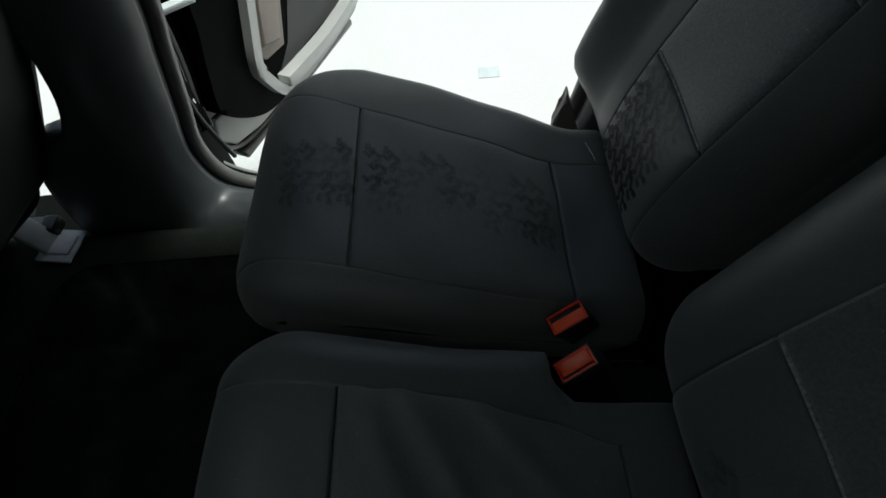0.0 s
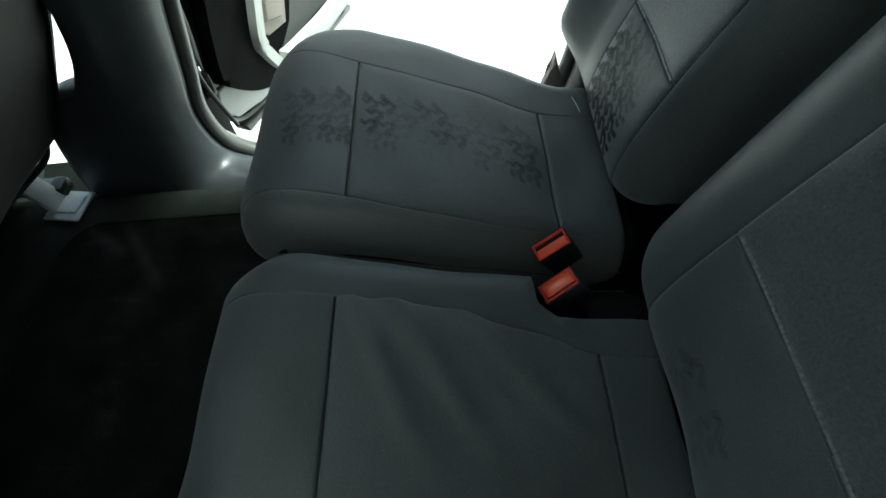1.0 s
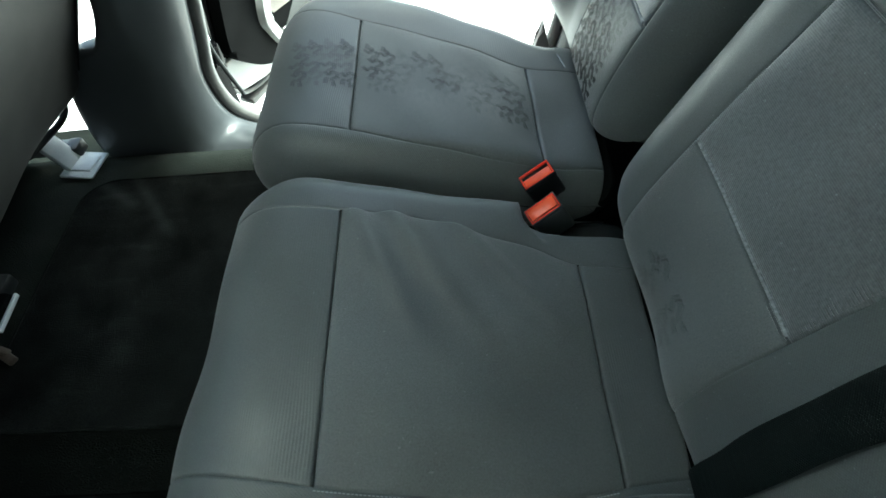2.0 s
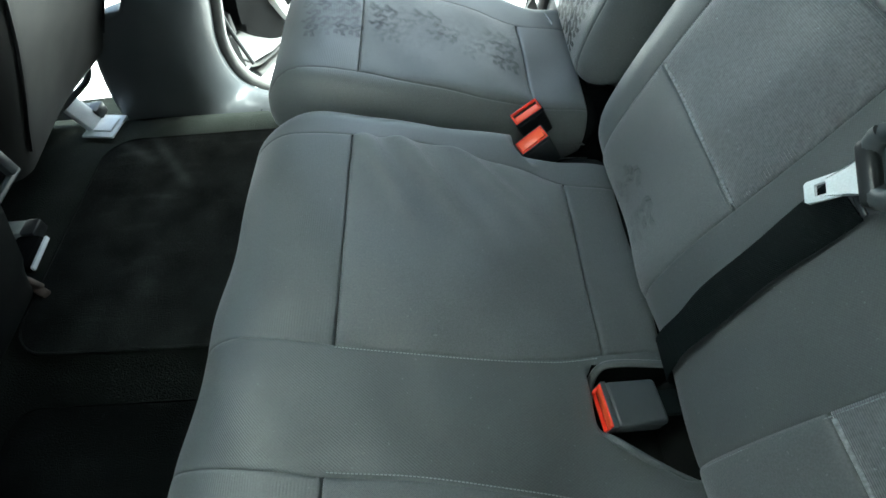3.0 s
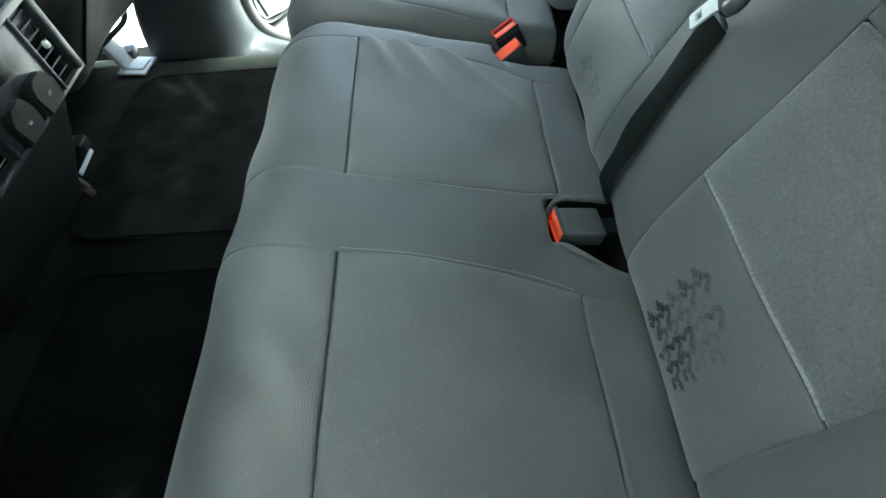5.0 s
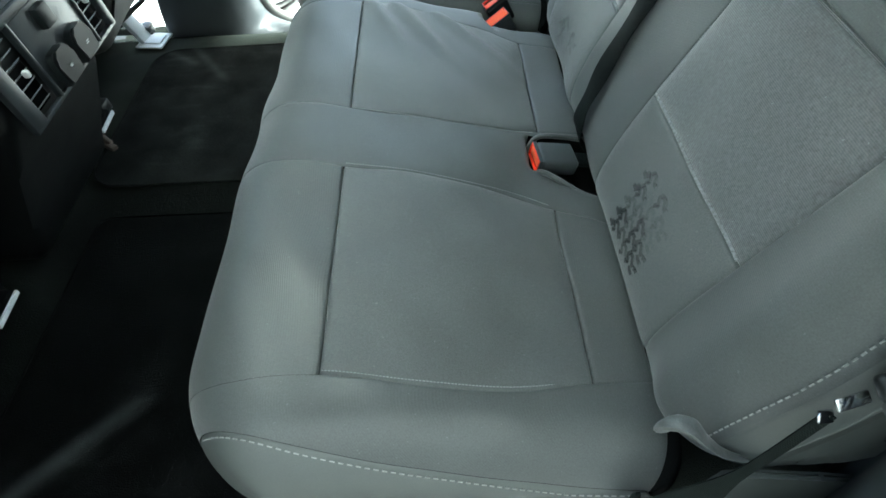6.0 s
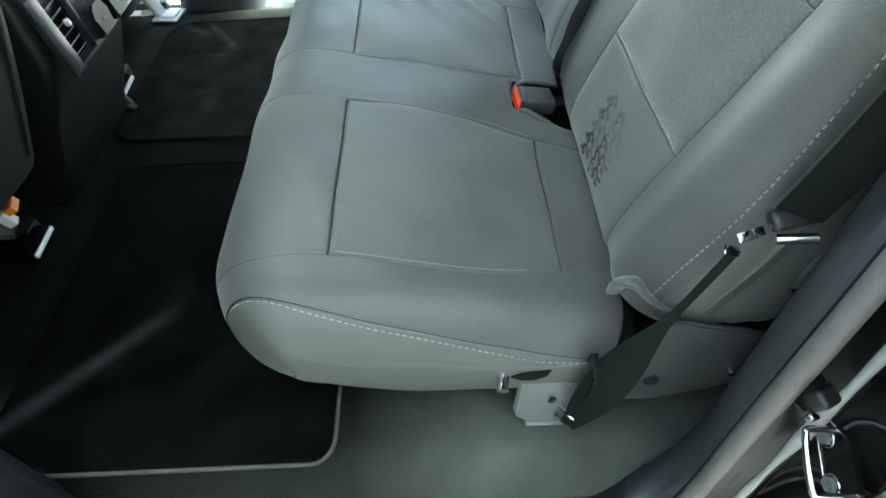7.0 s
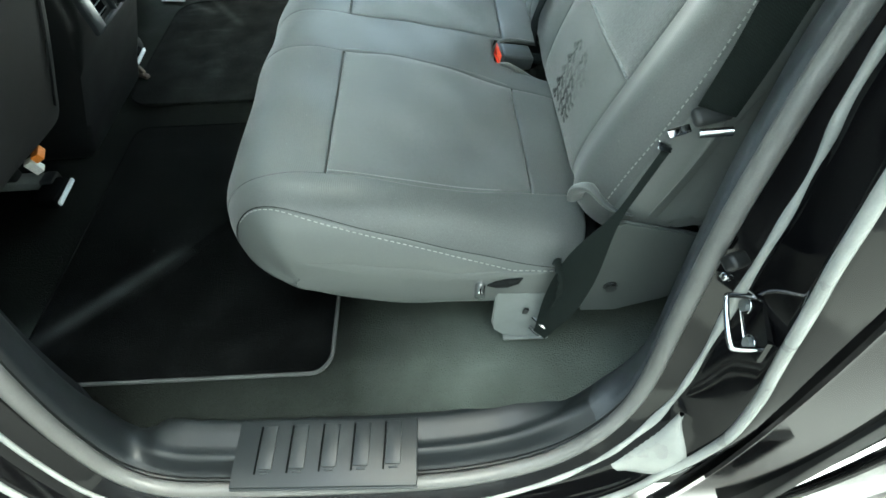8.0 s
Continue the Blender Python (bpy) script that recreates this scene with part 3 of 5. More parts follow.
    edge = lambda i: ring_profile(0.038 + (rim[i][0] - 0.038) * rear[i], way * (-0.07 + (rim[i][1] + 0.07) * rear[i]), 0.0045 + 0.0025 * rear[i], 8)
    tagged(sweep(line, n, edge, gleam, "jamb_edge", close=True), "rounded outer edge of the door opening, paint reflection coloured pale", "body edge", kind="structure")


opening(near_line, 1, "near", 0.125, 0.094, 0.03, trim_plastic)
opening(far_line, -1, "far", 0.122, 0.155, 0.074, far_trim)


def slab(name, x0, x1, y0, y1, z0, z1, mat, label, category, bevel=0.004):
    return tagged(part(name, block((x1 - x0, y1 - y0, z1 - z0), ((x0 + x1) / 2, (y0 + y1) / 2, (z0 + z1) / 2), bevel=bevel), mat), label, category, kind="structure")


def skin(name, side, x0, x1, z0, z1, y, label):
    """An outer body panel, slightly barrelled."""
    V, F = [], []
    nx, nz = 14, 24
    for i in range(nx):
        for j in range(nz):
            x, z = x0 + (x1 - x0) * i / (nx - 1), z0 + (z1 - z0) * j / (nz - 1)
            V.append((x, y + side * (0.012 - 0.10 * (z - 0.1) ** 2), z))
    k = len(V)
    V += [(a, b - side * 0.02, c) for a, b, c in V[:k]]
    F += [(i * nz + j, (i + 1) * nz + j, (i + 1) * nz + j + 1, i * nz + j + 1) for i in range(nx - 1) for j in range(nz - 1)]
    F += [(k + i * nz + j, k + i * nz + j + 1, k + (i + 1) * nz + j + 1, k + (i + 1) * nz + j) for i in range(nx - 1) for j in range(nz - 1)]
    rim = [i * nz for i in range(nx)] + [(nx - 1) * nz + j for j in range(1, nz)] + [i * nz + nz - 1 for i in range(nx - 2, -1, -1)] + [j for j in range(nz - 2, 0, -1)]
    F += [(a, rim[(i + 1) % len(rim)], k + rim[(i + 1) % len(rim)], k + a) for i, a in enumerate(rim)]
    return tagged(obj(name, V, F, paint), label, "body panel", kind="structure")


skin("cab_side_rear", -1, 0.562, 0.755, -0.42, 0.78, -0.18, "gloss black outer cab corner panel behind the door")
skin("rocker_panel", -1, -2.2, 0.75, -0.42, -0.135, -0.27, "gloss black rocker panel below the door sill")
skin("bed_side", -1, 0.775, 2.6, -0.42, 0.55, -0.2, "gloss black pickup bed side")
skin("cab_side_rear_far", 1, 0.51, 0.715, -0.42, 0.78, 1.61, "gloss black outer cab corner panel on the far side")
skin("rocker_panel_far", 1, -2.2, 0.7, -0.42, -0.16, 1.60, "gloss black rocker panel below the far sill")
skin("bed_side_far", 1, 0.735, 2.6, -0.42, 0.55, 1.64, "gloss black pickup bed side on the far side")
# unseen wall, added to block near sky and bounce some light back
slab("light_shaping_wall", -9.0, 9.0, -2.1, -1.9, GROUND, 4.6, shaping_wall_paint, "unseen plain wall added to shape the light from the near side", "wall")
# carried up past the rear window opening to keep its light out
slab("wall_rear", 0.70, 0.73, -0.2, 1.6, -0.4, 1.1, dark_plastic, "dark carpeted rear cab wall behind the bench", "wall")
slab("rear_wall_header", 0.66, 0.72, -0.1, 1.5, 1.08, 1.16, dark_plastic, "dark header over the rear window", "wall")
# roof opening made up to bring fill light down on the seats
RX0, RX1, RY0, RY1 = -0.70, 0.02, 0.42, 0.78
bm = bmesh.new()
for x0, x1, y0, y1 in ((-1.45, RX0, -0.08, 1.5), (RX1, 0.72, -0.08, 1.5), (RX0, RX1, -0.08, RY0), (RX0, RX1, RY1, 1.5)):
    block((x1 - x0, y1 - y0, 0.04), ((x0 + x1) / 2, (y0 + y1) / 2, 1.18), bevel=0.0, bm=bm)
tagged(part("ceiling", bm, headliner, smooth=False), "black cloth headliner round an added fill light opening", "ceiling", kind="structure")
slab("roof_fill_panel", RX0, RX1, RY0, RY1, 1.172, 1.176, roof_diffuser, "unseen translucent panel added for overhead fill light", "sunshade", 0.0)
slab("floor_pan", -1.75, 0.7, -0.15, 1.53, -0.30, -0.14, dark_plastic, "dark steel floor pan under the carpet", "floor")
slab("wall_side_front", -1.7, -0.72, -0.2, -0.15, -0.4, 0.66, dark_plastic, "dark closed front door on the near side", "door")
# unseen open door, set here as a slab to shade the sill's left
part_m = pose(-0.60, -0.66, 0.36, 0, 0, 18)
tagged(part("near_door_open", block((0.09, 0.95, 1.0), (0, 0, 0), part_m, bevel=0.02), dark_plastic), "dark slab for the unseen open rear door on the near side", "door", kind="structure")
# unseen rails over both door openings, added to hold back sky light
slab("roof_rail_near", -1.45, 0.72, -0.12, -0.02, 0.96, 1.2, headliner, "dark roof rail over the near doors", "roof rail", 0.02)
slab("roof_rail_far", -1.45, 0.72, 1.43, 1.53, 0.92, 1.2, headliner, "dark roof rail over the far doors", "roof rail", 0.02)
slab("wall_front", -1.78, -1.7, -0.2, 1.6, -0.4, 0.78, dark_plastic, "dark dashboard wall at the front of the cab", "wall")


def pillar(name, x0, x1, y_in, y_out, lean_in, label):
    """A tapered middle pillar with rounded trim, up to the roof."""
    V, F = [], []
    zs = np.linspace(-0.14, 1.16, 22)
    plan = [(0, 1), (0.02, 0.35), (0.12, 0.06), (0.35, 0.0), (0.65, 0.0), (0.88, 0.06), (0.98, 0.35), (1, 1)]
    for z in zs:
        lean = 0.06 * ramp(0.35, 1.2, z)
        flare = 0.03 * ramp(0.25, -0.1, z)
        for u, w in plan:
            front = x0 + lean_in * (1 - math.exp(-max(z, 0.0) / 0.45))
            x = front + (x1 - front) * u + (0.08 * ramp(0.1, 1.2, z))
            yi = y_in + (y_out - y_in) * lean / 0.2 - (y_out - y_in) * flare
            V.append((x, yi + (y_out - yi) * w, z))
    m = len(plan)
    F += [(i * m + k, i * m + (k + 1) % m, (i + 1) * m + (k + 1) % m, (i + 1) * m + k) for i in range(len(zs) - 1) for k in range(m)]
    F += [tuple(range(m)), tuple(range(len(V) - m, len(V)))]
    return tagged(obj(name, V, F, dark_plastic), label, "pillar trim", kind="structure")


pillar("pillar_far", -0.53, -0.42, 1.43, 1.54, 0.12, "black plastic centre pillar trim on the far side")
pillar("pillar_near", -0.72, -0.46, -0.035, -0.14, 0.0, "black plastic centre pillar trim on the near side")
slab("pillar_rear_near", 0.61, 0.69, 0.0, 0.08, -0.1, 1.16, dark_plastic, "dark plastic rear quarter trim behind the seal", "pillar trim", 0.02)
slab("hinge_pillar_far", -0.53, -0.40, 1.53, 1.605, -0.12, 0.8, door_black, "black hinge pillar of the far rear door", "pillar", 0.008)
slab("pillar_rear_far", 0.47, 0.66, 1.47, 1.56, -0.1, 1.16, dark_plastic, "dark plastic rear quarter trim on the far side", "pillar trim", 0.02)


# ribbed scuff plate over the near sill
plate = thing("sill_plate", "black ribbed plastic scuff plate on the door sill", "sill plate", kind="structure")
part("plate", block((0.286, 0.102, 0.010), (-0.040, -0.149, -0.030), pose(0, 0, 0, 3, 0, -1.5), bevel=0.003), trim_plastic, plate)
for k in range(5):
    rib_x = -0.146 + 0.0495 * k
    part("rib", block((0.024, 0.066, 0.004), (rib_x + 0.014, -0.139, -0.0238), pose(0, 0, 0, 3, 0, -2), bevel=0.0016), trim_plastic, plate)
    part("groove", block((0.0028, 0.072, 0.003), (rib_x, -0.142, -0.0245), pose(0, 0, 0, 3, 0, -2), bevel=0.0008), door_black, plate, "dark moulded groove")
    # the last two ends are paler, carrying the brightness that falls there
    part("rib_end", block((0.014, 0.0035, 0.003), (rib_x + 0.014, -0.176, -0.0255), pose(0, 0, 0, 3, 0, 0), bevel=0.0008), bezel_plastic if k > 2 else trim_plastic, plate)
# the lip's thin highlight is put in as a paler plastic
part("lip", block((0.287, 0.003, 0.006), (-0.040, -0.201, -0.034), pose(0, 0, 0, 3, 0, -1.5), bevel=0.0012), bezel_plastic, plate, "front lip with its thin highlight in paler plastic")

# ---- rear bench ----
CUSHION = [(0.40, 0.205), (0.36, 0.222), (0.295, 0.234), (0.2, 0.262), (0.1, 0.286), (0, 0.302), (-0.06, 0.309), (-0.11, 0.302), (-0.148, 0.276), (-0.168, 0.238),
           (-0.164, 0.2), (-0.134, 0.173), (-0.085, 0.152), (0.02, 0.114), (0.11, 0.09), (0.3, 0.088), (0.385, 0.12), (0.408, 0.165)]
BACK = [(0.40, 0.205), (0.366, 0.235), (0.375, 0.30), (0.412, 0.40), (0.455, 0.50), (0.498, 0.60), (0.562, 0.75), (0.60, 0.84), (0.635, 0.87), (0.67, 0.865),
        (0.69, 0.82), (0.67, 0.6), (0.62, 0.35), (0.575, 0.25), (0.51, 0.205), (0.45, 0.195)]


def soft(a, b, t):
    k = np.clip((t - a) / (b - a), 0, 1)
    return k * k * (3 - 2 * k)


def sewn(*knots):
    """A bowed seam line y(x) through (x, y) knots."""
    line = spline(knots, 10)
    return lambda x: np.interp(x, line[:, 0], line[:, 1])


def pocket_low(x):
    return 0.480 - 0.6 * np.clip(np.asarray(x) - 0.278, 0, 0.075)


def hollows(x, y, z):
    """The pocket for the middle buckle, the notch for the two outer ones and a slightly flatter middle front."""
    top = soft(0.17, 0.2, z)
    low = pocket_low(x)
    pocket = soft(0.27, 0.285, x) * soft(low, low + 0.014, y) * (1 - soft(0.548, 0.56, y))
    notch = soft(0.235, 0.255, x) * soft(0.885, 0.9, y)
    return -top * (0.045 * pocket + 0.09 * notch) - 0.0045 * soft(-0.08, -0.14, x) * soft(0.45, 0.68, y)


wide_edge = lambda x, z=None: 0.958 + 0.022 * soft(0.14, -0.1, x)
narrow_edge = lambda x, z=None: 0.985 + 0.018 * soft(0.14, -0.1, x)
wide = Pad(CUSHION, 0.028, wide_edge, 1, lambda x, z: 0.035 + 0.05 * soft(0.10, 0.27, z) + 0.066 * soft(-0.06, -0.17, x), lambda x, z: 0.045 + 0.02 * soft(-0.06, -0.17, x), hollows, ((-0.03, 0.165), (0.34, 0.165)))
bench_seat = thing("rear_bench_seat", "wide dark grey cloth folding rear seat with sewn inserts", "car seat", "rear seats")
bench = core(wide, "cushion", core_cloth, bench_seat)
s_rear, s_ins, s_front, s_under = wide.where("x", 0.372, 0, 0.2), wide.where("x", 0.296, 0, 0.3), wide.where("x", 0.0, 0, 0.42), wide.where("x", -0.08, 0.42, 0.62)
s_strip = wide.where("x", 0.278, 0, 0.3)
seam_out = sewn((-0.16, 0.128), (-0.1, 0.124), (0.0, 0.13), (0.1, 0.121), (0.2, 0.119), (0.3, 0.135), (0.38, 0.14))
seam_b = sewn((-0.16, 0.458), (-0.1, 0.453), (0.0, 0.442), (0.08, 0.437), (0.16, 0.427), (0.24, 0.415), (0.305, 0.398), (0.38, 0.383))
seam_c = sewn((-0.16, 0.592), (-0.1, 0.588), (0.0, 0.574), (0.13, 0.563), (0.23, 0.563), (0.3, 0.574), (0.38, 0.583))
seam_d = sewn((-0.16, 0.91), (-0.1, 0.908), (0.0, 0.898), (0.07, 0.892), (0.13, 0.884), (0.19, 0.869), (0.24, 0.858), (0.29, 0.84), (0.38, 0.837))
edge_near = sewn((-0.16, 0.09), (-0.1, 0.079), (-0.014, 0.061), (0.065, 0.049), (0.161, 0.041), (0.246, 0.0365), (0.38, 0.031))


def creases(x, y, z):
    """Pulled folds that fan out across the middle insert."""
    a = (x - 0.065) - 0.6 * (0.89 - y)
    c = (x - 0.14) - 0.85 * (0.885 - y)
    d = (x - 0.02) - 0.45 * (0.89 - y)
    far = soft(0.68, 0.85, y)
    return far * (0.010 * np.exp(-((a / 0.016) ** 2)) + 0.008 * np.exp(-((c / 0.017) ** 2)) + 0.007 * np.exp(-((d / 0.013) ** 2)))


s_back = wide.where("x", 0.37, 0.62, 0.9)
panel(wide, "side_bolster", s_rear, s_back, lambda x: 0.0281 + 0 * x, edge_near, side_vinyl, bench, "smooth grey vinyl edge", ns=80, ny=16, seams="r")
fading = lambda x: soft(-0.015, 0.005, x)
panel(wide, "outer_border", s_rear, s_under, edge_near, seam_out, border_cloth, bench, seams="rbt", keep=fading)
panel(wide, "front_panel", s_front, s_under, seam_out, seam_b, border_cloth, bench, seams="rbt", keep=lambda x: 0.5)
panel(wide, "seat_insert", s_ins, s_front, seam_out, seam_b, insert_cloth, bench, "woven grey cloth insert", puff=0.0034)
panel(wide, "rear_strip", s_rear, s_ins, seam_out, seam_b, border_cloth, bench, ns=24, groove=0.011)
panel(wide, "middle_strip", s_strip, s_under, seam_b, seam_c, rib_cloth, bench, "ribbed grey cloth strip", seams="lrt")
panel(wide, "front_panel", s_front, s_under, seam_c, seam_d, border_cloth, bench)
panel(wide, "seat_insert", s_ins, s_front, seam_c, seam_d, insert_cloth, bench, "woven grey cloth insert with pulled folds", extra=creases, puff=0.0034)
panel(wide, "rear_strip", s_rear, s_ins, seam_c, seam_d, border_cloth, bench, ns=24, groove=0.011)
panel(wide, "inner_border", s_rear, s_under, seam_d, lambda x: wide_edge(x) - 0.0001 - 0.067 * soft(0.23, 0.255, x), border_cloth, bench, ns=60)
panel(wide, "pocket_edge", s_rear, s_strip, seam_b, lambda x: pocket_low(x) + 0.004, rib_cloth, bench, ns=14, ny=12, seams="l")
panel(wide, "pocket_edge", s_rear, s_strip, lambda x: 0.561 + 0 * x, seam_c, rib_cloth, bench, ns=14, ny=8, seams="r")


def end_panel(pad, y, way, mat, parent, name, label=""):
    S = np.linspace(0, pad.L, 150)[:-1]
    X, Z = np.interp(S, pad.s, pad.X), np.interp(S, pad.s, pad.Z)
    Y = y(X, Z) if callable(y) else np.full(S.shape, y)
    ring = pad.at(S, Y, 0.0004 + crumple(X, Y, Z))
    mid = ring.mean(0)
    V, F = [], []
    for f, out in ((1.0, 0.0), (0.95, 0.0004), (0.8, 0.0016), (0.5, 0.0028), (0.15, 0.003)):
        V += [tuple(mid + (p - mid) * f + np.array((0, way * out, 0))) for p in ring]
    n = len(S)
    for r in range(4):
        F += [(r * n + i, r * n + (i + 1) % n, (r + 1) * n + (i + 1) % n, (r + 1) * n + i) for i in range(n)]
    F.append(tuple(range(4 * n, 5 * n)))
    return obj(name, V, F, mat, parent, label)


end_panel(wide, 0.0281, -1, side_vinyl, bench, "side_panel", "plain grey vinyl side")
end_panel(wide, lambda x, z: wide_edge(x) - 0.0001, 1, border_cloth, bench, "inner_side_panel")
line_s = np.linspace(s_rear + 0.02, s_under - 0.185, 200)
stitches(wide, np.stack([line_s, edge_near(np.interp(line_s, wide.s, wide.X)) - 0.006], -1), thread, bench)
for seam, off in ((seam_b, 0.0036), (seam_c, -0.0036), (seam_out, 0.0036)):
    run_s = np.linspace(s_ins + 0.01, s_front, 160)
    run_x = np.interp(run_s, wide.s, wide.X)
    stitches(wide, np.stack([run_s, seam(run_x) + off], -1), seam_thread, bench, 0.0026, 0.0012, 0.0006, 0.0021, "fine grey seam thread with the folded weave's gleam")
hem = [wide.at(np.array([s]), np.array([y]), 0.004)[0] for s, y in
       [(s_rear - 0.01, 0.424), (s_rear + 0.02, 0.443), (s_strip - 0.03, 0.462), (s_strip - 0.01, 0.476), (s_strip + 0.001, 0.494), (s_strip + 0.001, 0.53), (s_strip - 0.008, 0.556), (s_strip - 0.03, 0.562), (s_rear - 0.01, 0.562)]]
for p in hem:
    p[2] = max(p[2], 0.218)
part("pocket_hem", rod(spline(hem, 6), 0.0045, 8), border_cloth, bench, "elastic hem round the buckle pocket")

part("anchor_bolt", rod([(0.352, 0.955, 0.09), (0.345, 0.957, 0.148), (0.3445, 0.958, 0.15)], [0.004, 0.004, 0.0025], 10), light_plastic, bench, "pale bolt end in the seat gap")

far_edge = lambda x, z=None: 1.447 - 0.28 * np.clip(x, 0, 0.33)
narrow = Pad(CUSHION, narrow_edge, far_edge, 1, lambda x, z: 0.05 + 0.03 * soft(-0.06, -0.17, x), lambda x, z: 0.05 + 0.05 * soft(-0.06, -0.17, x))
single_seat = thing("rear_single_seat", "narrow dark grey cloth folding rear seat with tread prints", "car seat", "rear seats")
single = core(narrow, "cushion", core_cloth, single_seat)
seam_e = sewn((-0.16, 1.066), (-0.1, 1.062), (0.0, 1.047), (0.07, 1.033), (0.14, 1.022), (0.26, 1.013), (0.38, 1.02))
seam_f = sewn((-0.16, 1.375), (-0.09, 1.362), (0.0, 1.331), (0.13, 1.286), (0.27, 1.252), (0.38, 1.248))
n_ins = narrow.where("x", 0.278, 0, 0.3)
panel(narrow, "inner_border", s_rear, s_under, lambda x: narrow_edge(x) + 0.0001, seam_e, border_cloth, single)
panel(narrow, "front_panel", s_front, s_under, seam_e, seam_f, border_cloth, single)
panel(narrow, "seat_insert", n_ins, s_front, seam_e, seam_f, insert_cloth, single, "woven grey cloth insert", puff=0.0034)
panel(narrow, "rear_strip", s_rear, n_ins, seam_e, seam_f, border_cloth, single, ns=24, groove=0.011)
panel(narrow, "outer_border", s_rear, s_under, seam_f, lambda x: far_edge(x) - 0.0001, border_cloth, single)
end_panel(narrow, lambda x, z: narrow_edge(x) + 0.0001, -1, border_cloth, single, "inner_side_panel")
end_panel(narrow, far_edge, 1, side_vinyl, single, "side_panel")


# ---- backrests ----
def build_back(pad, parent, columns, near_stitch=None):
    lo, hi = 0.0, 0.5
    b0, b1, b2, b3 = pad.where("z", 0.225, 0, 0.1), pad.where("z", 0.392, lo, hi), pad.where("z", 0.56, lo, hi), pad.where("x", 0.68, 0.4, 0.7)
    for kind, a, b in columns:
        ya, yb = (e if callable(e) else (lambda x, e=e: e + 0 * x) for e in (a, b))
        if kind == "insert":
            panel(pad, "lower_insert", b0, b1, ya, yb, insert_cloth, parent, "woven grey cloth insert", puff=0.0034)
            panel(pad, "middle_insert", b1, b2, ya, yb, brushed_cloth, parent, "brushed paler grey cloth insert", puff=0.0034)
            panel(pad, "upper_panel", b2, b3, ya, yb, border_cloth, parent)
            ridge = np.linspace(a + 0.006, b - 0.006, 40)
            part("seam_ridge", rod([pad.at(np.array(b1 + 0.0032), np.array(y), 0.0008 + crumple(np.interp(b1, pad.s, pad.X), y, np.interp(b1, pad.s, pad.Z))) for y in ridge], 0.0025, 6), ridge_cloth, parent, "raised seam with its highlight in pale cloth")
            run = np.linspace(b0 + 0.02, b1 + 0.1, 120)
            stitches(pad, np.stack([run, np.full(120, b - 0.0035)], -1), seam_thread, parent, 0.0026, 0.0012, 0.0006, 0.0021, "fine grey seam thread with the folded weave's gleam")
        elif kind == "side":
            panel(pad, "side_bolster", b0, b3, ya, yb, side_vinyl, parent, "smooth grey vinyl edge", ny=14, seams="r")
        else:
            panel(pad, kind, b0, b3, ya, yb, rib_cloth if kind == "belt_strip" else border_cloth, parent, ns=70)
    return b0, b1, b2, b3


def bolster(y_lo, y_hi):
    def f(x, y, z):
        up = soft(0.22, 0.28, z) * (1 - soft(0.6, 0.85, z)) * (x < 0.6)
        out = 0 * x
        if y_lo is not None:
            out = out + 0.028 * (1 - soft(y_lo + 0.05, y_lo + 0.15, y))
        if y_hi is not None:
            out = out + 0.034 * soft(y_hi - 0.15, y_hi - 0.05, y)
        return out * up
    return f


lean_edge = lambda x, z=None: 0.03 + 0.064 * soft(0.36, 0.74, 0.30 + 2.38 * (x - 0.375) if z is None else z)
wide_pad = Pad(BACK, lean_edge, 1.02, -1, lambda x, z: 0.09 + 0 * x, lambda x, z: 0.1 + 0 * x, bolster(0.03, None), ((0.475, 0.28), (0.635, 0.79)))
wide_back = core(wide_pad, "backrest", side_vinyl, bench_seat)
b0, b1, b2, b3 = build_back(wide_pad, wide_back, [("side", lambda x: lean_edge(x) + 0.0001, lambda x: lean_edge(x) + 0.016), ("outer_border", lambda x: lean_edge(x) + 0.016, 0.176), ("insert", 0.176, 0.446), ("belt_strip", 0.446, 0.647), ("insert", 0.647, 0.89), ("inner_border", 0.89, 1.0199)])
end_panel(wide_pad, lambda x, z: lean_edge(x, z) + 0.0001, -1, side_vinyl, wide_back, "side_panel", "plain grey cloth side")
end_panel(wide_pad, 1.0199, 1, border_cloth, wide_back, "inner_side_panel")
ribs = bmesh.new()
for k, s in enumerate(np.arange(b0 + 0.03, b1 + 0.085, 0.0034)):
    reach = 0.014 + 0.02 * math.sin(0.6 + 1.9 * k / 72) + 0.003 * math.sin(k * 2.1)
    rod([wide_pad.at(np.array(s), np.array(y), -0.0001) for y in (0.650, 0.650 + 0.5 * reach, 0.650 + reach)], 0.0005, 5, ribs)
part("ribbed_edge", ribs, brushed_cloth, wide_back, "fine pale ribbing along the insert seam")
line_s = np.linspace(b0 + 0.06, wide_pad.where("z", 0.84, 0.2, 0.5), 200)
stitches(wide_pad, np.stack([line_s, lean_edge(np.interp(line_s, wide_pad.s, wide_pad.X)) + 0.021], -1), thread, wide_back, 0.0042, 0.0034, 0.0009)

narrow_pad = Pad(BACK, 1.036, 1.475, -1, lambda x, z: 0.075 + 0 * x, lambda x, z: 0.06 + 0 * x, bolster(None, 1.475), ((0.475, 0.28), (0.635, 0.79)))
narrow_back = core(narrow_pad, "backrest", side_vinyl, single_seat)
build_back(narrow_pad, narrow_back, [("inner_border", 1.0361, 1.102), ("insert", 1.102, 1.285), ("outer_border", 1.285, 1.4749)])
end_panel(narrow_pad, 1.0361, -1, border_cloth, narrow_back, "inner_side_panel")
end_panel(narrow_pad, 1.4749, 1, side_vinyl, narrow_back, "side_panel")


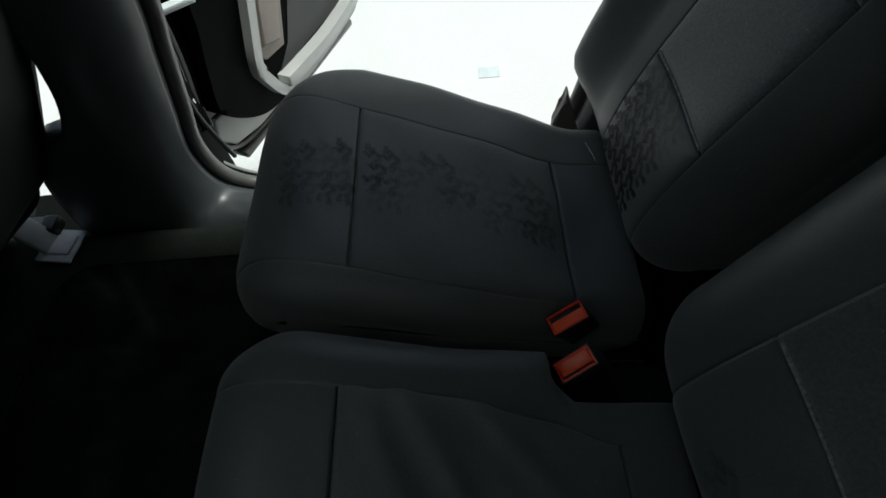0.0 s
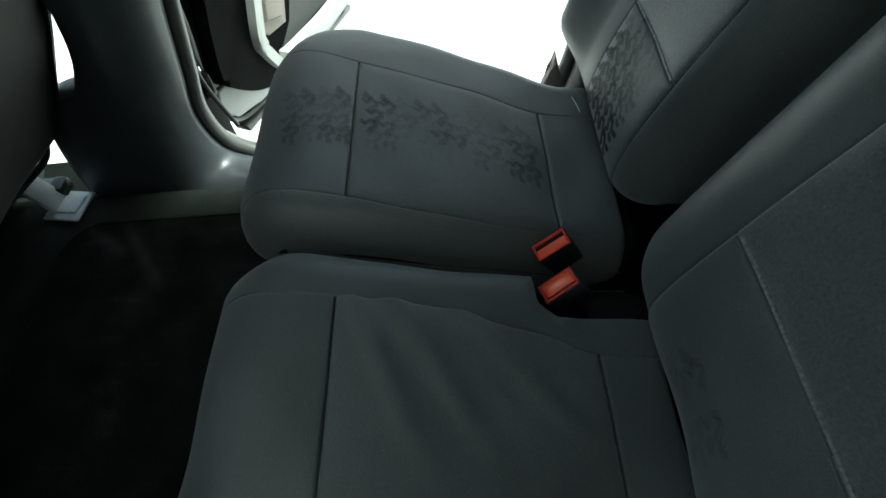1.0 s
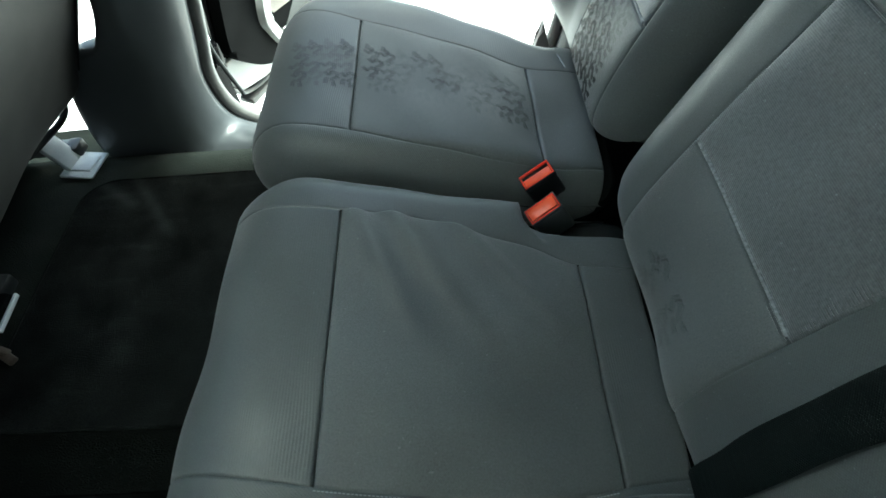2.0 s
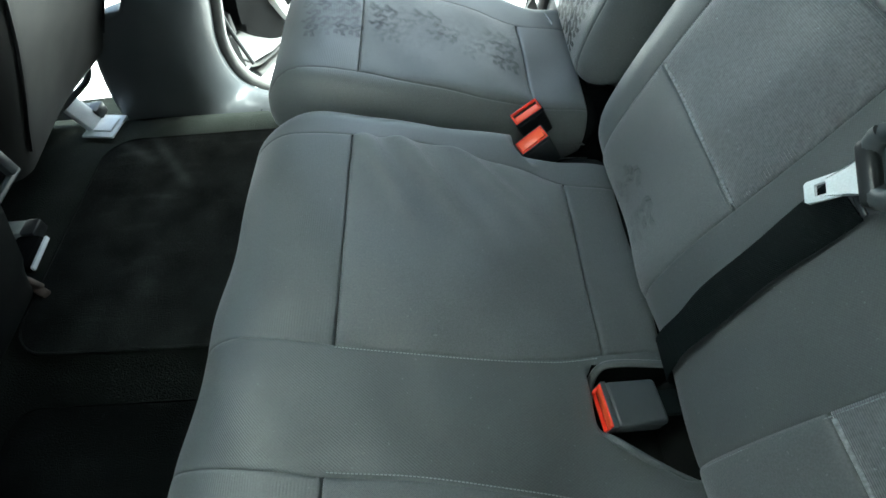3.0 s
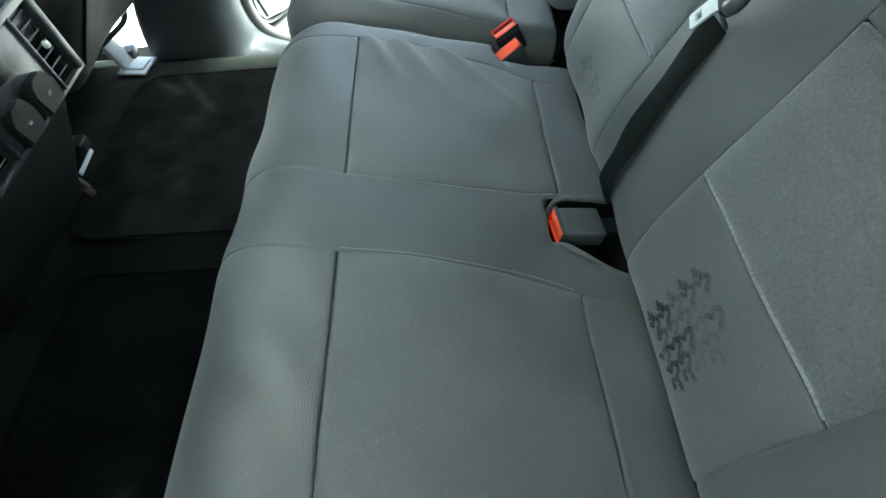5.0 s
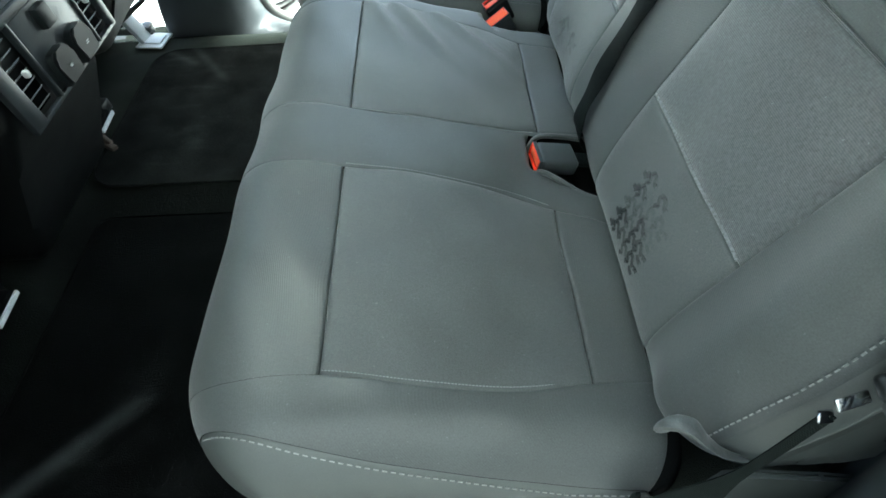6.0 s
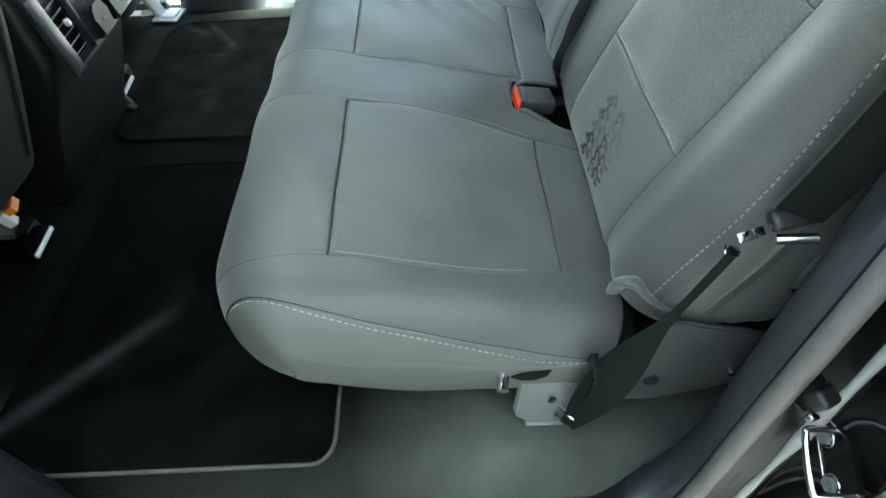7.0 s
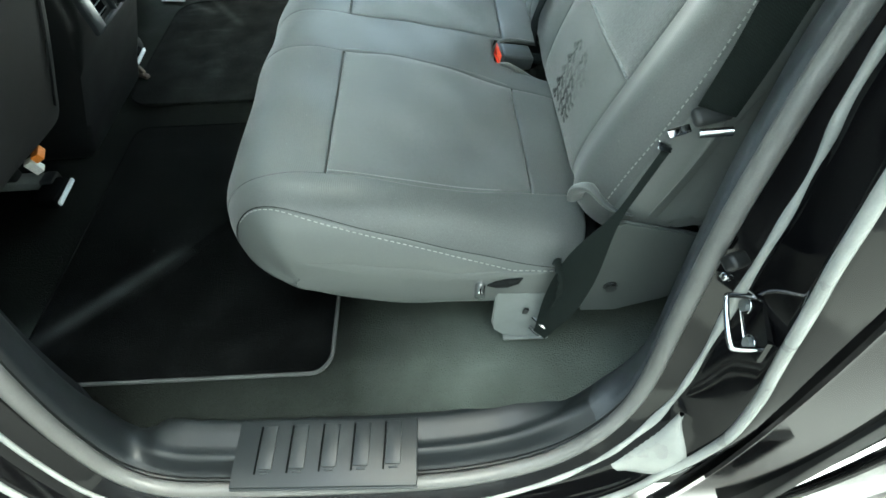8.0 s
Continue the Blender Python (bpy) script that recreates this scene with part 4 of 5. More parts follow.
# ---- small things at the far seat corner ----
part("seat_wire", rod([(0.338, 1.284, 0.236), (0.343, 1.262, 0.236), (0.346, 1.246, 0.235)], 0.0014, 6), steel, single_seat, "thin bright wire in the seat crease")
bm = bmesh.new()
outline = [(0.342, 0.2), (0.352, 0.165), (0.372, 0.1), (0.372, 0.02), (0.325, 0.02), (0.322, 0.13), (0.336, 0.162)]
front, rear_face = ([bm.verts.new((x, y, z)) for x, z in outline] for y in (1.444, 1.47))
bm.faces.new(front)
bm.faces.new(rear_face[::-1])
for k in range(len(outline)):
    bm.faces.new((front[k], front[(k + 1) % len(outline)], rear_face[(k + 1) % len(outline)], rear_face[k]))
bmesh.ops.bevel(bm, geom=list(bm.edges), offset=0.004, segments=3, affect="EDGES")
tagged(part("quarter_trim", bm, quarter_plastic), "warm grey plastic trim corner beside the far seat", "pillar trim", kind="structure")


# ---- tread prints on the cloth ----
def tread(pad, name, parent, to_pad, cells, rows, pitch, fade, lift=0.0042, width=0.27, mat=None, label="dark printed tyre-tread marks", shift=(0.0, 0.0)):
    """A tyre track of interlocking hooked marks with tips along both edges. to_pad maps (along, across) in metres to (s, y); fade(u, w) in 0..1 wears it out."""
    hook = [(0.0, 0.0), (0.14, 0.14), (0.28, 0.28), (0.43, 0.13), (0.58, -0.02), (0.86, 0.12), (0.86, 0.45), (0.72, 0.58), (0.58, 0.72), (0.58, 0.95)]
    V, F, A = [], [], []
    rnd = random.Random(7)

    def stroke(pts, worn=0.0):
        pts = [np.array(p, float) for p in pts]
        left, right = [], []
        for i, p in enumerate(pts):
            d0, d1 = pts[i] - pts[max(i - 1, 0)], pts[min(i + 1, len(pts) - 1)] - pts[i]
            n0, n1 = (np.array((-d[1], d[0])) / max(np.linalg.norm(d), 1e-9) for d in (d0, d1))
            nn = n0 + n1
            nn = nn / np.linalg.norm(nn)
            nn = nn * pitch * width / 2 / max(nn.dot(n1 if i == 0 else n0), 0.6)
            left.append(p + nn)
            right.append(p - nn)
        k = len(V)
        for a in left + right:
            s, y = to_pad(*a)
            x0, z0 = np.interp(s, pad.s, pad.X), np.interp(s, pad.s, pad.Z)
            V.append(tuple(pad.at(np.array(s), np.array(y), lift + crumple(x0, y, z0))))
            A.append(min(max(fade(a[0] / (cells * pitch * 1.02), a[1] / (rows * pitch)) + worn + rnd.uniform(-0.05, 0.05), 0), 1))
        n = len(pts)
        F.extend((k + i, k + i + 1, k + n + i + 1, k + n + i) for i in range(n - 1))

    for r in range(rows):
        for c in range(cells):
            o = np.array((c * 1.02 + 0.3 * (r % 2) + shift[0], r * 0.9 + shift[1])) * pitch
            worn = rnd.uniform(-0.12, 0.16)
            stroke([o + np.array(p) * pitch for p in hook], worn)
            if r == 0:
                stroke([o + np.array(p) * pitch for p in ((0.08, -0.16), (0.2, -0.34), (0.2, -0.7))], worn)
                stroke([o + np.array(p) * pitch for p in ((0.3, -0.02), (0.44, -0.18), (0.5, -0.4))], worn)
            if r == rows - 1:
                stroke([o + np.array(p) * pitch for p in ((0.3, 0.62), (0.18, 0.85), (0.18, 1.2))], worn)
                stroke([o + np.array(p) * pitch for p in ((0.58, 1.02), (0.7, 1.16), (0.7, 1.45))], worn)
    ob = obj(name, V, F, mat or print_dark, parent, label)
    ob.data.attributes.new("fade", "FLOAT", "POINT").data.foreach_set("value", A)
    ob["kind"] = "stuff"
    return ob


def worn_tread(pad, parent, to_pad, cells, rows, pitch, fade):
    """A dark print with the thin paler ridges that the weave raises beside each mark."""
    tread(pad, "tread_print", parent, to_pad, cells, rows, pitch, fade)
    tread(pad, "tread_ridge", parent, to_pad, cells, rows, pitch, lambda u, w: 0.62 + 0.38 * fade(u, w), 0.0046, 0.075, print_pale, "thin paler ridges beside the tread marks", (0.15, 0.17))


def along_cushion(pad, x0, x1, y, k):
    sa, sb = pad.where("x", x0, 0, 0.45), pad.where("x", x1, 0, 0.45)
    return lambda u, w: (sa + (sb - sa) / abs(x1 - x0) * u, y + k * u - w)


worn_tread(narrow, single, along_cushion(narrow, -0.106, -0.004, 1.242, 0.0), 4, 4, 0.0245, lambda u, w: 0.69 + 0.2 * (1 - u) ** 2)
worn_tread(narrow, single, along_cushion(narrow, 0.009, 0.262, 1.236, -0.19), 10, 4, 0.0245, lambda u, w: 0.72 + 0.17 * ramp(0.1, 0.4, u) - 0.13 * ramp(0.55, 0.95, u))


def up_back(pad, z0, y):
    sa = pad.where("z", z0, 0, 0.3)
    return lambda u, w: (sa + u, y - w)


worn_tread(narrow_pad, narrow_back, up_back(narrow_pad, 0.243, 1.262), 6, 5, 0.0255, lambda u, w: 0.05 + 0.75 * u ** 1.4 + 0.1 * w)
worn_tread(wide_pad, wide_back, up_back(wide_pad, 0.252, 0.345), 5, 4, 0.0215, lambda u, w: 0.46 + 0.42 * u ** 1.2 + 0.22 * max(w - 0.45, 0))
worn_tread(wide_pad, wide_back, up_back(wide_pad, 0.25, 0.80), 2, 3, 0.029, lambda u, w: 0.95)


# ---- seat-belt buckles ----
def frame_axes(origin, xdir, zdir):
    z = Vector(zdir).normalized()
    x = Vector(xdir)
    x = (x - z * x.dot(z)).normalized()
    y = z.cross(x)
    m = Matrix((x, y, z)).transposed().to_4x4()
    m.translation = origin
    return m


def buckle(m, label, body_mat, length=0.07, slot_side=-1):
    """A belt buckle: housing, pale worn rim, red liner walls round a sloping red button and a dark slot."""
    ob = thing("seat_belt_buckle", label, "belt buckle", "seat belt buckles")
    wide_b = 0.0135 if slot_side > 0 else 0.0165
    part("housing", block((0.05, 0.027, length), (0, 0, -length / 2 - 0.003), bevel=0.005, seg=3), body_mat, ob)
    for name, w, d, t, z, mat in (("rim", 0.05, 0.027, 0.0016, 0.0, body_mat), ("liner", 0.0468, 0.0238, 0.0022, 0.0008, red_plastic)):
        ring = bmesh.new()
        for sx, sy, px, py in ((w, t, 0, d / 2 - t / 2), (w, t, 0, t / 2 - d / 2), (t, d - 2 * t, w / 2 - t / 2, 0), (t, d - 2 * t, t / 2 - w / 2, 0)):
            block((sx, sy, 0.006), (px, py, z), bevel=0.0005, seg=1, bm=ring)
        part(name, ring, mat, ob, "worn moulded rim" if name == "rim" else "red liner round the slot")
    part("release_button", block((0.0415, wide_b, 0.006), (0, (wide_b / 2 - 0.0103) * slot_side, -0.0006), pose(0, 0, 0, -10 * slot_side, 0, 0), bevel=0.0012), button_plastic, ob, "glossy red release button")
    part("slot", block((0.041, 0.019 - wide_b, 0.003), (0, (0.0005 + wide_b / 2) * slot_side, -0.0022), bevel=0.0006), black_plastic, ob)
    part("stalk", block((0.028, 0.008, 0.07), (0, 0, -length - 0.03), bevel=0.002), webbing, ob, "black webbing stalk")
    ob.matrix_world = m
    return ob


buckle(frame_axes((0.262, 0.988, 0.246), (0.88, 0.28, 0.42), (-0.42, -0.18, 0.88)), "black seat belt buckle with a red button in the seat gap", black_plastic, slot_side=1)
buckle(frame_axes((0.264, 0.933, 0.236), (0.86, 0.32, 0.40), (-0.42, -0.22, 0.88)), "slate seat belt buckle with a red button in the seat gap", slate_plastic)
buckle(frame_axes((0.284, 0.512, 0.234), (0.12, -1.0, 0.0), (-1.0, -0.1, 0.22)), "slate seat belt buckle lying in its cushion pocket", slate_plastic, 0.06)


# ---- middle seat belt ----
def belt_tongue(m, parent):
    """A pierced steel tongue in a black moulded grip."""
    bm = bmesh.new()
    outline = [(-0.0145, 0), (0.0145, 0), (0.0098, 0.012), (0.0092, 0.043), (0.0072, 0.0455), (-0.0072, 0.0455), (-0.0092, 0.043), (-0.0098, 0.012)]
    hole = [(-0.0048, 0.028), (0.0048, 0.028), (0.0048, 0.037), (-0.0048, 0.037)]
    for z in (0.0, 0.003):
        a = [bm.verts.new((x, y, z)) for x, y in outline]
        b = [bm.verts.new((x, y, z)) for x, y in hole]
        bm.faces.new((a[0], a[1], b[1], b[0]))
        bm.faces.new((a[1], a[2], a[3], b[2], b[1]))
        bm.faces.new((a[3], a[4], a[5], a[6], b[3], b[2]))
        bm.faces.new((a[6], a[7], a[0], b[0], b[3]))
        if z == 0.0:
            low = (a, b)
        else:
            for lo, hi in zip(low, (a, b)):
                for k in range(len(lo)):
                    bm.faces.new((lo[k], lo[(k + 1) % len(lo)], hi[(k + 1) % len(lo)], hi[k]))
    tongue = part("tongue", bm, white_steel, parent, "bright steel tongue with a square hole")
    grip = bmesh.new()
    ring = [(0.0255 * math.cos(a) * (1.0 if abs(math.cos(a)) < 0.8 else 0.97), -0.016 + 0.0135 * math.sin(a), 0.003 + 0.003 * math.cos(2 * a)) for a in np.linspace(0, 2 * math.pi, 25)]
    rod(ring, 0.0078, 12, grip)
    grip_ob = part("grip", grip, slate_plastic, parent, "slate moulded belt grip")
    plate = part("grip_plate", block((0.052, 0.015, 0.015), (0, -0.004, 0.003), bevel=0.006, seg=4), black_plastic, parent)
    bar = part("slot_bar", block((0.048, 0.022, 0.004), (0, -0.016, 0.0), bevel=0.0015), slate_plastic, parent)
    for o in (tongue, grip_ob, plate, bar):
        o.matrix_world = m


mid_belt = thing("middle_seat_belt", "black webbing seat belt lying over the backrest", "seat belt", "seat belts")
sb = [wide_pad.where("z", z, 0, 0.45) for z in (0.215, 0.24, 0.27, 0.31, 0.36, 0.42, 0.48, 0.53, 0.6, 0.68, 0.76, 0.84)]
yb = [0.558, 0.561, 0.564, 0.568, 0.573, 0.578, 0.579, 0.562, 0.552, 0.544, 0.536, 0.53]
hb = [0.004, 0.007, 0.009, 0.0095, 0.0095, 0.0095, 0.011, 0.014, 0.012, 0.0095, 0.0095, 0.0095]
pts = [wide_pad.at(np.array(s), np.array(y), h) for s, y, h in list(zip(sb, yb, hb))[:7]]
pts = spline(pts, 5)
ribbon(pts, [(0.1 * math.sin(0.6 * i), 1, 0.05) for i in range(len(pts))], 0.043, 0.002, webbing, "webbing", mid_belt)
upper = [wide_pad.at(np.array(wide_pad.where("z", z, 0, 0.45)), np.array(y), h) for z, y, h in ((0.528, 0.568, 0.040), (0.536, 0.57, 0.0465), (0.556, 0.574, 0.0475), (0.64, 0.588, 0.026), (0.74, 0.596, 0.0145), (0.84, 0.60, 0.0125))]
upper = spline(upper, 5)
ribbon(upper, [(0.18, 1, 0.1)] * len(upper), 0.042, 0.002, pale_webbing, "upper_webbing", mid_belt)
keeper = wide_pad.at(np.array(wide_pad.where("z", 0.485, 0, 0.45)), np.array(0.572), 0.0125)
part("keeper", block((0.003, 0.030, 0.005), tuple(keeper), pose(0, 0, 0, 8, 23, 0), bevel=0.002), black_plastic, mid_belt, "small black belt keeper")
belt_tongue(frame_axes((0.432, 0.575, 0.514), (0, 0.9, 0.42), (-0.92, 0, 0.39)), mid_belt)

# ---- near outer belt, hinge side plates and anchor ----
side_panel = thing("seat_side_panel", "dark grey plastic hinge cover beside the seat", "trim panel")
bm = bmesh.new()
outline = [(0.375, 0.294), (0.395, 0.297), (0.48, 0.268), (0.54, 0.25), (0.55, 0.15), (0.49, 0.112), (0.42, 0.085), (0.365, 0.088), (0.362, 0.12), (0.374, 0.21)]
for y in (0.014, 0.022):
    ring = [bm.verts.new((x, y + 0.03 * (z < 0.07), z)) for x, z in outline]
    bm.faces.new(ring)
    if y < 0.02:
        first = ring
for k in range(len(outline)):
    bm.faces.new((first[k], first[(k + 1) % len(outline)], ring[(k + 1) % len(outline)], ring[k]))
bmesh.ops.bevel(bm, geom=list(bm.edges), offset=0.004, segments=2, affect="EDGES")
part("cover", bm, cover_plastic, side_panel)
part("bolt_hole", rod([(0.402, 0.008, 0.156), (0.402, 0.016, 0.156)], 0.0085, 16), black_plastic, side_panel, "dark round hole")
part("bolt_collar", rod([(0.402 + 0.0095 * math.cos(a), 0.013, 0.156 + 0.0095 * math.sin(a)) for a in np.linspace(0, 2 * math.pi, 20)], 0.0014, 6), bezel_plastic, side_panel)
part("clip", rod([(0.50, 0.008, 0.171), (0.50, 0.018, 0.171)], 0.005, 10), steel, side_panel)

bracket = thing("seat_hinge_bracket", "grey painted steel seat foot bolted to the floor", "bracket")
bm = bmesh.new()
foot_line = [(-0.056, 0.055), (-0.056, -0.02), (-0.05, -0.038), (-0.036, -0.05), (-0.015, -0.055), (0.03, -0.052), (0.046, -0.044), (0.054, -0.028), (0.055, 0.055)]
back_ring, face_ring = ([bm.verts.new((x, y, z)) for x, z in foot_line] for y in (0.0035, -0.0035))
bm.faces.new(back_ring)
rim_face = bm.faces.new(face_ring[::-1])
for k in range(len(foot_line)):
    bm.faces.new((back_ring[k], face_ring[k], face_ring[(k + 1) % len(foot_line)], back_ring[(k + 1) % len(foot_line)]))
bmesh.ops.bevel(bm, geom=list(rim_face.edges), offset=0.0025, segments=3, affect="EDGES")
bmesh.ops.transform(bm, matrix=pose(0.288, 0.022, 0.075, -8, 4, 0), verts=bm.verts)
part("foot_plate", bm, grey_steel, bracket)
part("foot_flange", block((0.075, 0.03, 0.005), (0.288, 0.022, 0.019), bevel=0.002), grey_steel, bracket)
part("slot", block((0.008, 0.004, 0.011), (0.283, 0.0165, 0.092), pose(0, 0, 0, -8, 20, 0), bevel=0.001), black_plastic, bracket)
part("pivot_tube", rod([(0.209, 0.006, 0.156), (0.212, 0.032, 0.158)], 0.008, 14), steel, bracket, "bright pivot tube end")
part("pivot_recess", rod([(0.222, 0.026, 0.156), (0.234, 0.024, 0.16), (0.25, 0.023, 0.163), (0.266, 0.024, 0.166), (0.274, 0.026, 0.17)], [0.002, 0.006, 0.007, 0.005, 0.001], 10), core_cloth, bracket, "dark slot in the side cover")
part("loop", rod(spline([(0.295, 0.012, 0.08), (0.308, -0.006, 0.082), (0.322, -0.008, 0.068), (0.308, -0.006, 0.052), (0.292, 0.012, 0.05)], 5), 0.003, 7), steel, bracket, "bright wire anchor loop")
part("cushion_strap", rod(spline([(0.315, 0.02, 0.22), (0.325, 0.004, 0.19), (0.322, 0.0, 0.14), (0.312, 0.006, 0.10)], 6), [0.004, 0.009, 0.006, 0.009, 0.005, 0.008, 0.006, 0.009, 0.007, 0.008, 0.005, 0.007, 0.008, 0.006, 0.008, 0.006, 0.008, 0.005, 0.004][:19], 8, flat=0.5), grey_webbing, bracket, "crumpled dark cloth strap")
flap_line = spline([(0.336, 0.062, 0.296), (0.338, 0.058, 0.318), (0.350, 0.050, 0.326), (0.364, 0.042, 0.312), (0.382, 0.034, 0.300), (0.404, 0.028, 0.295)], 6)
part("vinyl_flap", rod(flap_line, [float(np.interp(i / (len(flap_line) - 1), [0, 0.2, 0.4, 0.6, 0.8, 1], [0.011, 0.0135, 0.013, 0.009, 0.006, 0.003])) for i in range(len(flap_line))], 12, flat=0.5), border_cloth, bracket, "folded grey vinyl corner flap")

outer_belt = thing("outer_seat_belt", "black webbing seat belt hanging by the door", "seat belt", "seat belts")
low = spline([(0.304, -0.008, 0.06), (0.322, -0.006, 0.13), (0.353, 0.002, 0.25), (0.388, 0.014, 0.34), (0.418, 0.028, 0.408)], 6)
taper = [0.022 + 0.03 * ramp(0.0, 0.35, i / (len(low) - 1)) - 0.043 * ramp(0.38, 0.72, i / (len(low) - 1)) for i in range(len(low))]
ribbon(low, [(0.68, -0.53, -0.17)] * len(low), taper, 0.002, grey_webbing, "lap_webbing", outer_belt)
high = spline([(0.456, 0.03, 0.452), (0.465, 0.026, 0.52), (0.472, 0.02, 0.60), (0.50, 0.016, 0.72), (0.56, 0.03, 0.86), (0.62, 0.05, 1.0)], 6)
ribbon(high, [(0.85, -0.4, -0.1)] * len(high), 0.04, 0.002, grey_webbing, "shoulder_webbing", outer_belt)
part("tongue_plate", block((0.026, 0.010, 0.003), (0.424, 0.03, 0.428), pose(0, 0, 0, 35, -8, 12), bevel=0.0015), steel, outer_belt, "bright steel belt tongue")
part("tongue_lug", rod([(0.442, 0.022, 0.430), (0.474, 0.016, 0.436)], 0.005, 12), steel, outer_belt, "polished steel lug")
part("tongue_tip", block((0.022, 0.010, 0.003), (0.412, 0.026, 0.41), pose(0, 0, 0, 40, 30, 12), bevel=0.0015), steel, outer_belt)
part("grip", block((0.044, 0.022, 0.014), (0.455, 0.034, 0.446), pose(0, 0, 0, 30, -6, 10), bevel=0.006, seg=3), black_plastic, outer_belt, "black moulded belt grip")

# ---- door striker ----
striker = thing("door_striker", "bright steel door striker bolted to the black jamb", "door striker")
sm = frame_axes((0.499, -0.135, 0.292), (0.06, 0.9, 0.42), (-0.97, 0.05, 0.1))
bm = bmesh.new()
hexa = [(-0.042, 0.002), (-0.022, 0.020), (0.020, 0.022), (0.042, 0.006), (0.024, -0.018), (-0.024, -0.02)]
lo, hi = [bm.verts.new((x, y, -0.003)) for x, y in hexa], [bm.verts.new((x, y, 0.003)) for x, y in hexa]
bm.faces.new(hi)
bm.faces.new(lo[::-1])
for k in range(6):
    bm.faces.new((lo[k], lo[(k + 1) % 6], hi[(k + 1) % 6], hi[k]))
striker_parts = [part("base_plate", bm, paint, striker, "black striker base")]
rim = [(x * 0.93, y * 0.93, 0.004) for x, y in hexa]
striker_parts.append(part("base_rim", rod(rim[1:5], 0.0013, 7), steel, striker, "bright pressed rim"))
for u in (-0.021, 0.021):
    striker_parts.append(part("bolt", rod([(u, 0.010, 0.002), (u, 0.010, 0.008)], 0.0075, 6), grey_steel, striker))
    striker_parts.append(part("bolt_washer", rod([(u + 0.0095 * math.cos(a), 0.010 + 0.0095 * math.sin(a), 0.0035) for a in np.linspace(0, 2 * math.pi, 14)], 0.0009, 6), steel, striker, "bright washer"))
striker_parts.append(part("loop", rod(spline([(-0.028, -0.004, 0.0), (-0.029, -0.006, 0.028), (-0.022, -0.007, 0.036), (0.022, -0.007, 0.036), (0.029, -0.006, 0.028), (0.028, -0.004, 0.0)], 6), 0.0032, 10), steel, striker, "polished wire loop"))
for o in striker_parts:
    o.matrix_world = sm
latch_box = thing("jamb_switch", "black plastic latch cover beside the striker", "latch cover")
o = part("cover", block((0.026, 0.018, 0.018), (0.462, -0.10, 0.362), pose(0, 0, 0, 20, 15, 25), bevel=0.005, seg=3), dark_plastic, latch_box)
o = part("clip", block((0.012, 0.008, 0.008), (0.452, -0.112, 0.352), pose(0, 0, 0, 0, 25, 10), bevel=0.002), steel, latch_box)


# ---- floor mats ----
def floor_mat(x0, x1, y0, y1, r, label, binding, pile):
    ob = thing("floor_mat", label, "floor mat", "floor mats")
    loop = []
    for cx, cy, a0 in ((x1 - r, y0 + r, -90), (x1 - r, y1 - r, 0), (x0 + r, y1 - r, 90), (x0 + r, y0 + r, 180)):
        loop += [(cx + r * math.cos(radians(a0 + q)), cy + r * math.sin(radians(a0 + q))) for q in range(0, 91, 15)]
    bm = bmesh.new()
    lo = [bm.verts.new((x, y, floor_height(x, y) + 0.001)) for x, y in loop]
    hi = [bm.verts.new((x, y, floor_height(x, y) + 0.009)) for x, y in loop]
    for k in range(len(loop)):
        bm.faces.new((lo[k], lo[(k + 1) % len(loop)], hi[(k + 1) % len(loop)], hi[k]))
    bm.faces.new(hi)
    bm.faces.new(lo[::-1])
    part("carpet_face", bm, pile, ob, smooth=False)
    ring = [(x, y, floor_height(x, y) + 0.0085) for x, y in loop]
    ring = ring + ring[:1]
    part("binding", rod(ring[:8] + ring[8:9], 0.0035, 7), binding, ob, "sewn edge binding")
    # this run takes the dark pile colour, painting the edge as shaded
    part("binding", rod(ring[8:22], 0.0022, 7), pile, ob)
    part("binding", rod(ring[21:], 0.0035, 7), binding, ob, "sewn edge binding")
    return ob


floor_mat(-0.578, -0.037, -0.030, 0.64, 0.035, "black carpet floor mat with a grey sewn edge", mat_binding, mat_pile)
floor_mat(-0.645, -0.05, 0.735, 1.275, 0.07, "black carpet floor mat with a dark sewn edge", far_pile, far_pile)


# ---- front seats ----
FRONT = [(-0.60, 0.17), (-0.555, 0.25), (-0.50, 0.42), (-0.435, 0.60), (-0.375, 0.80), (-0.365, 0.90), (-0.40, 0.95), (-0.46, 0.94), (-0.54, 0.8), (-0.64, 0.5), (-0.72, 0.32), (-0.72, 0.22), (-0.66, 0.165)]


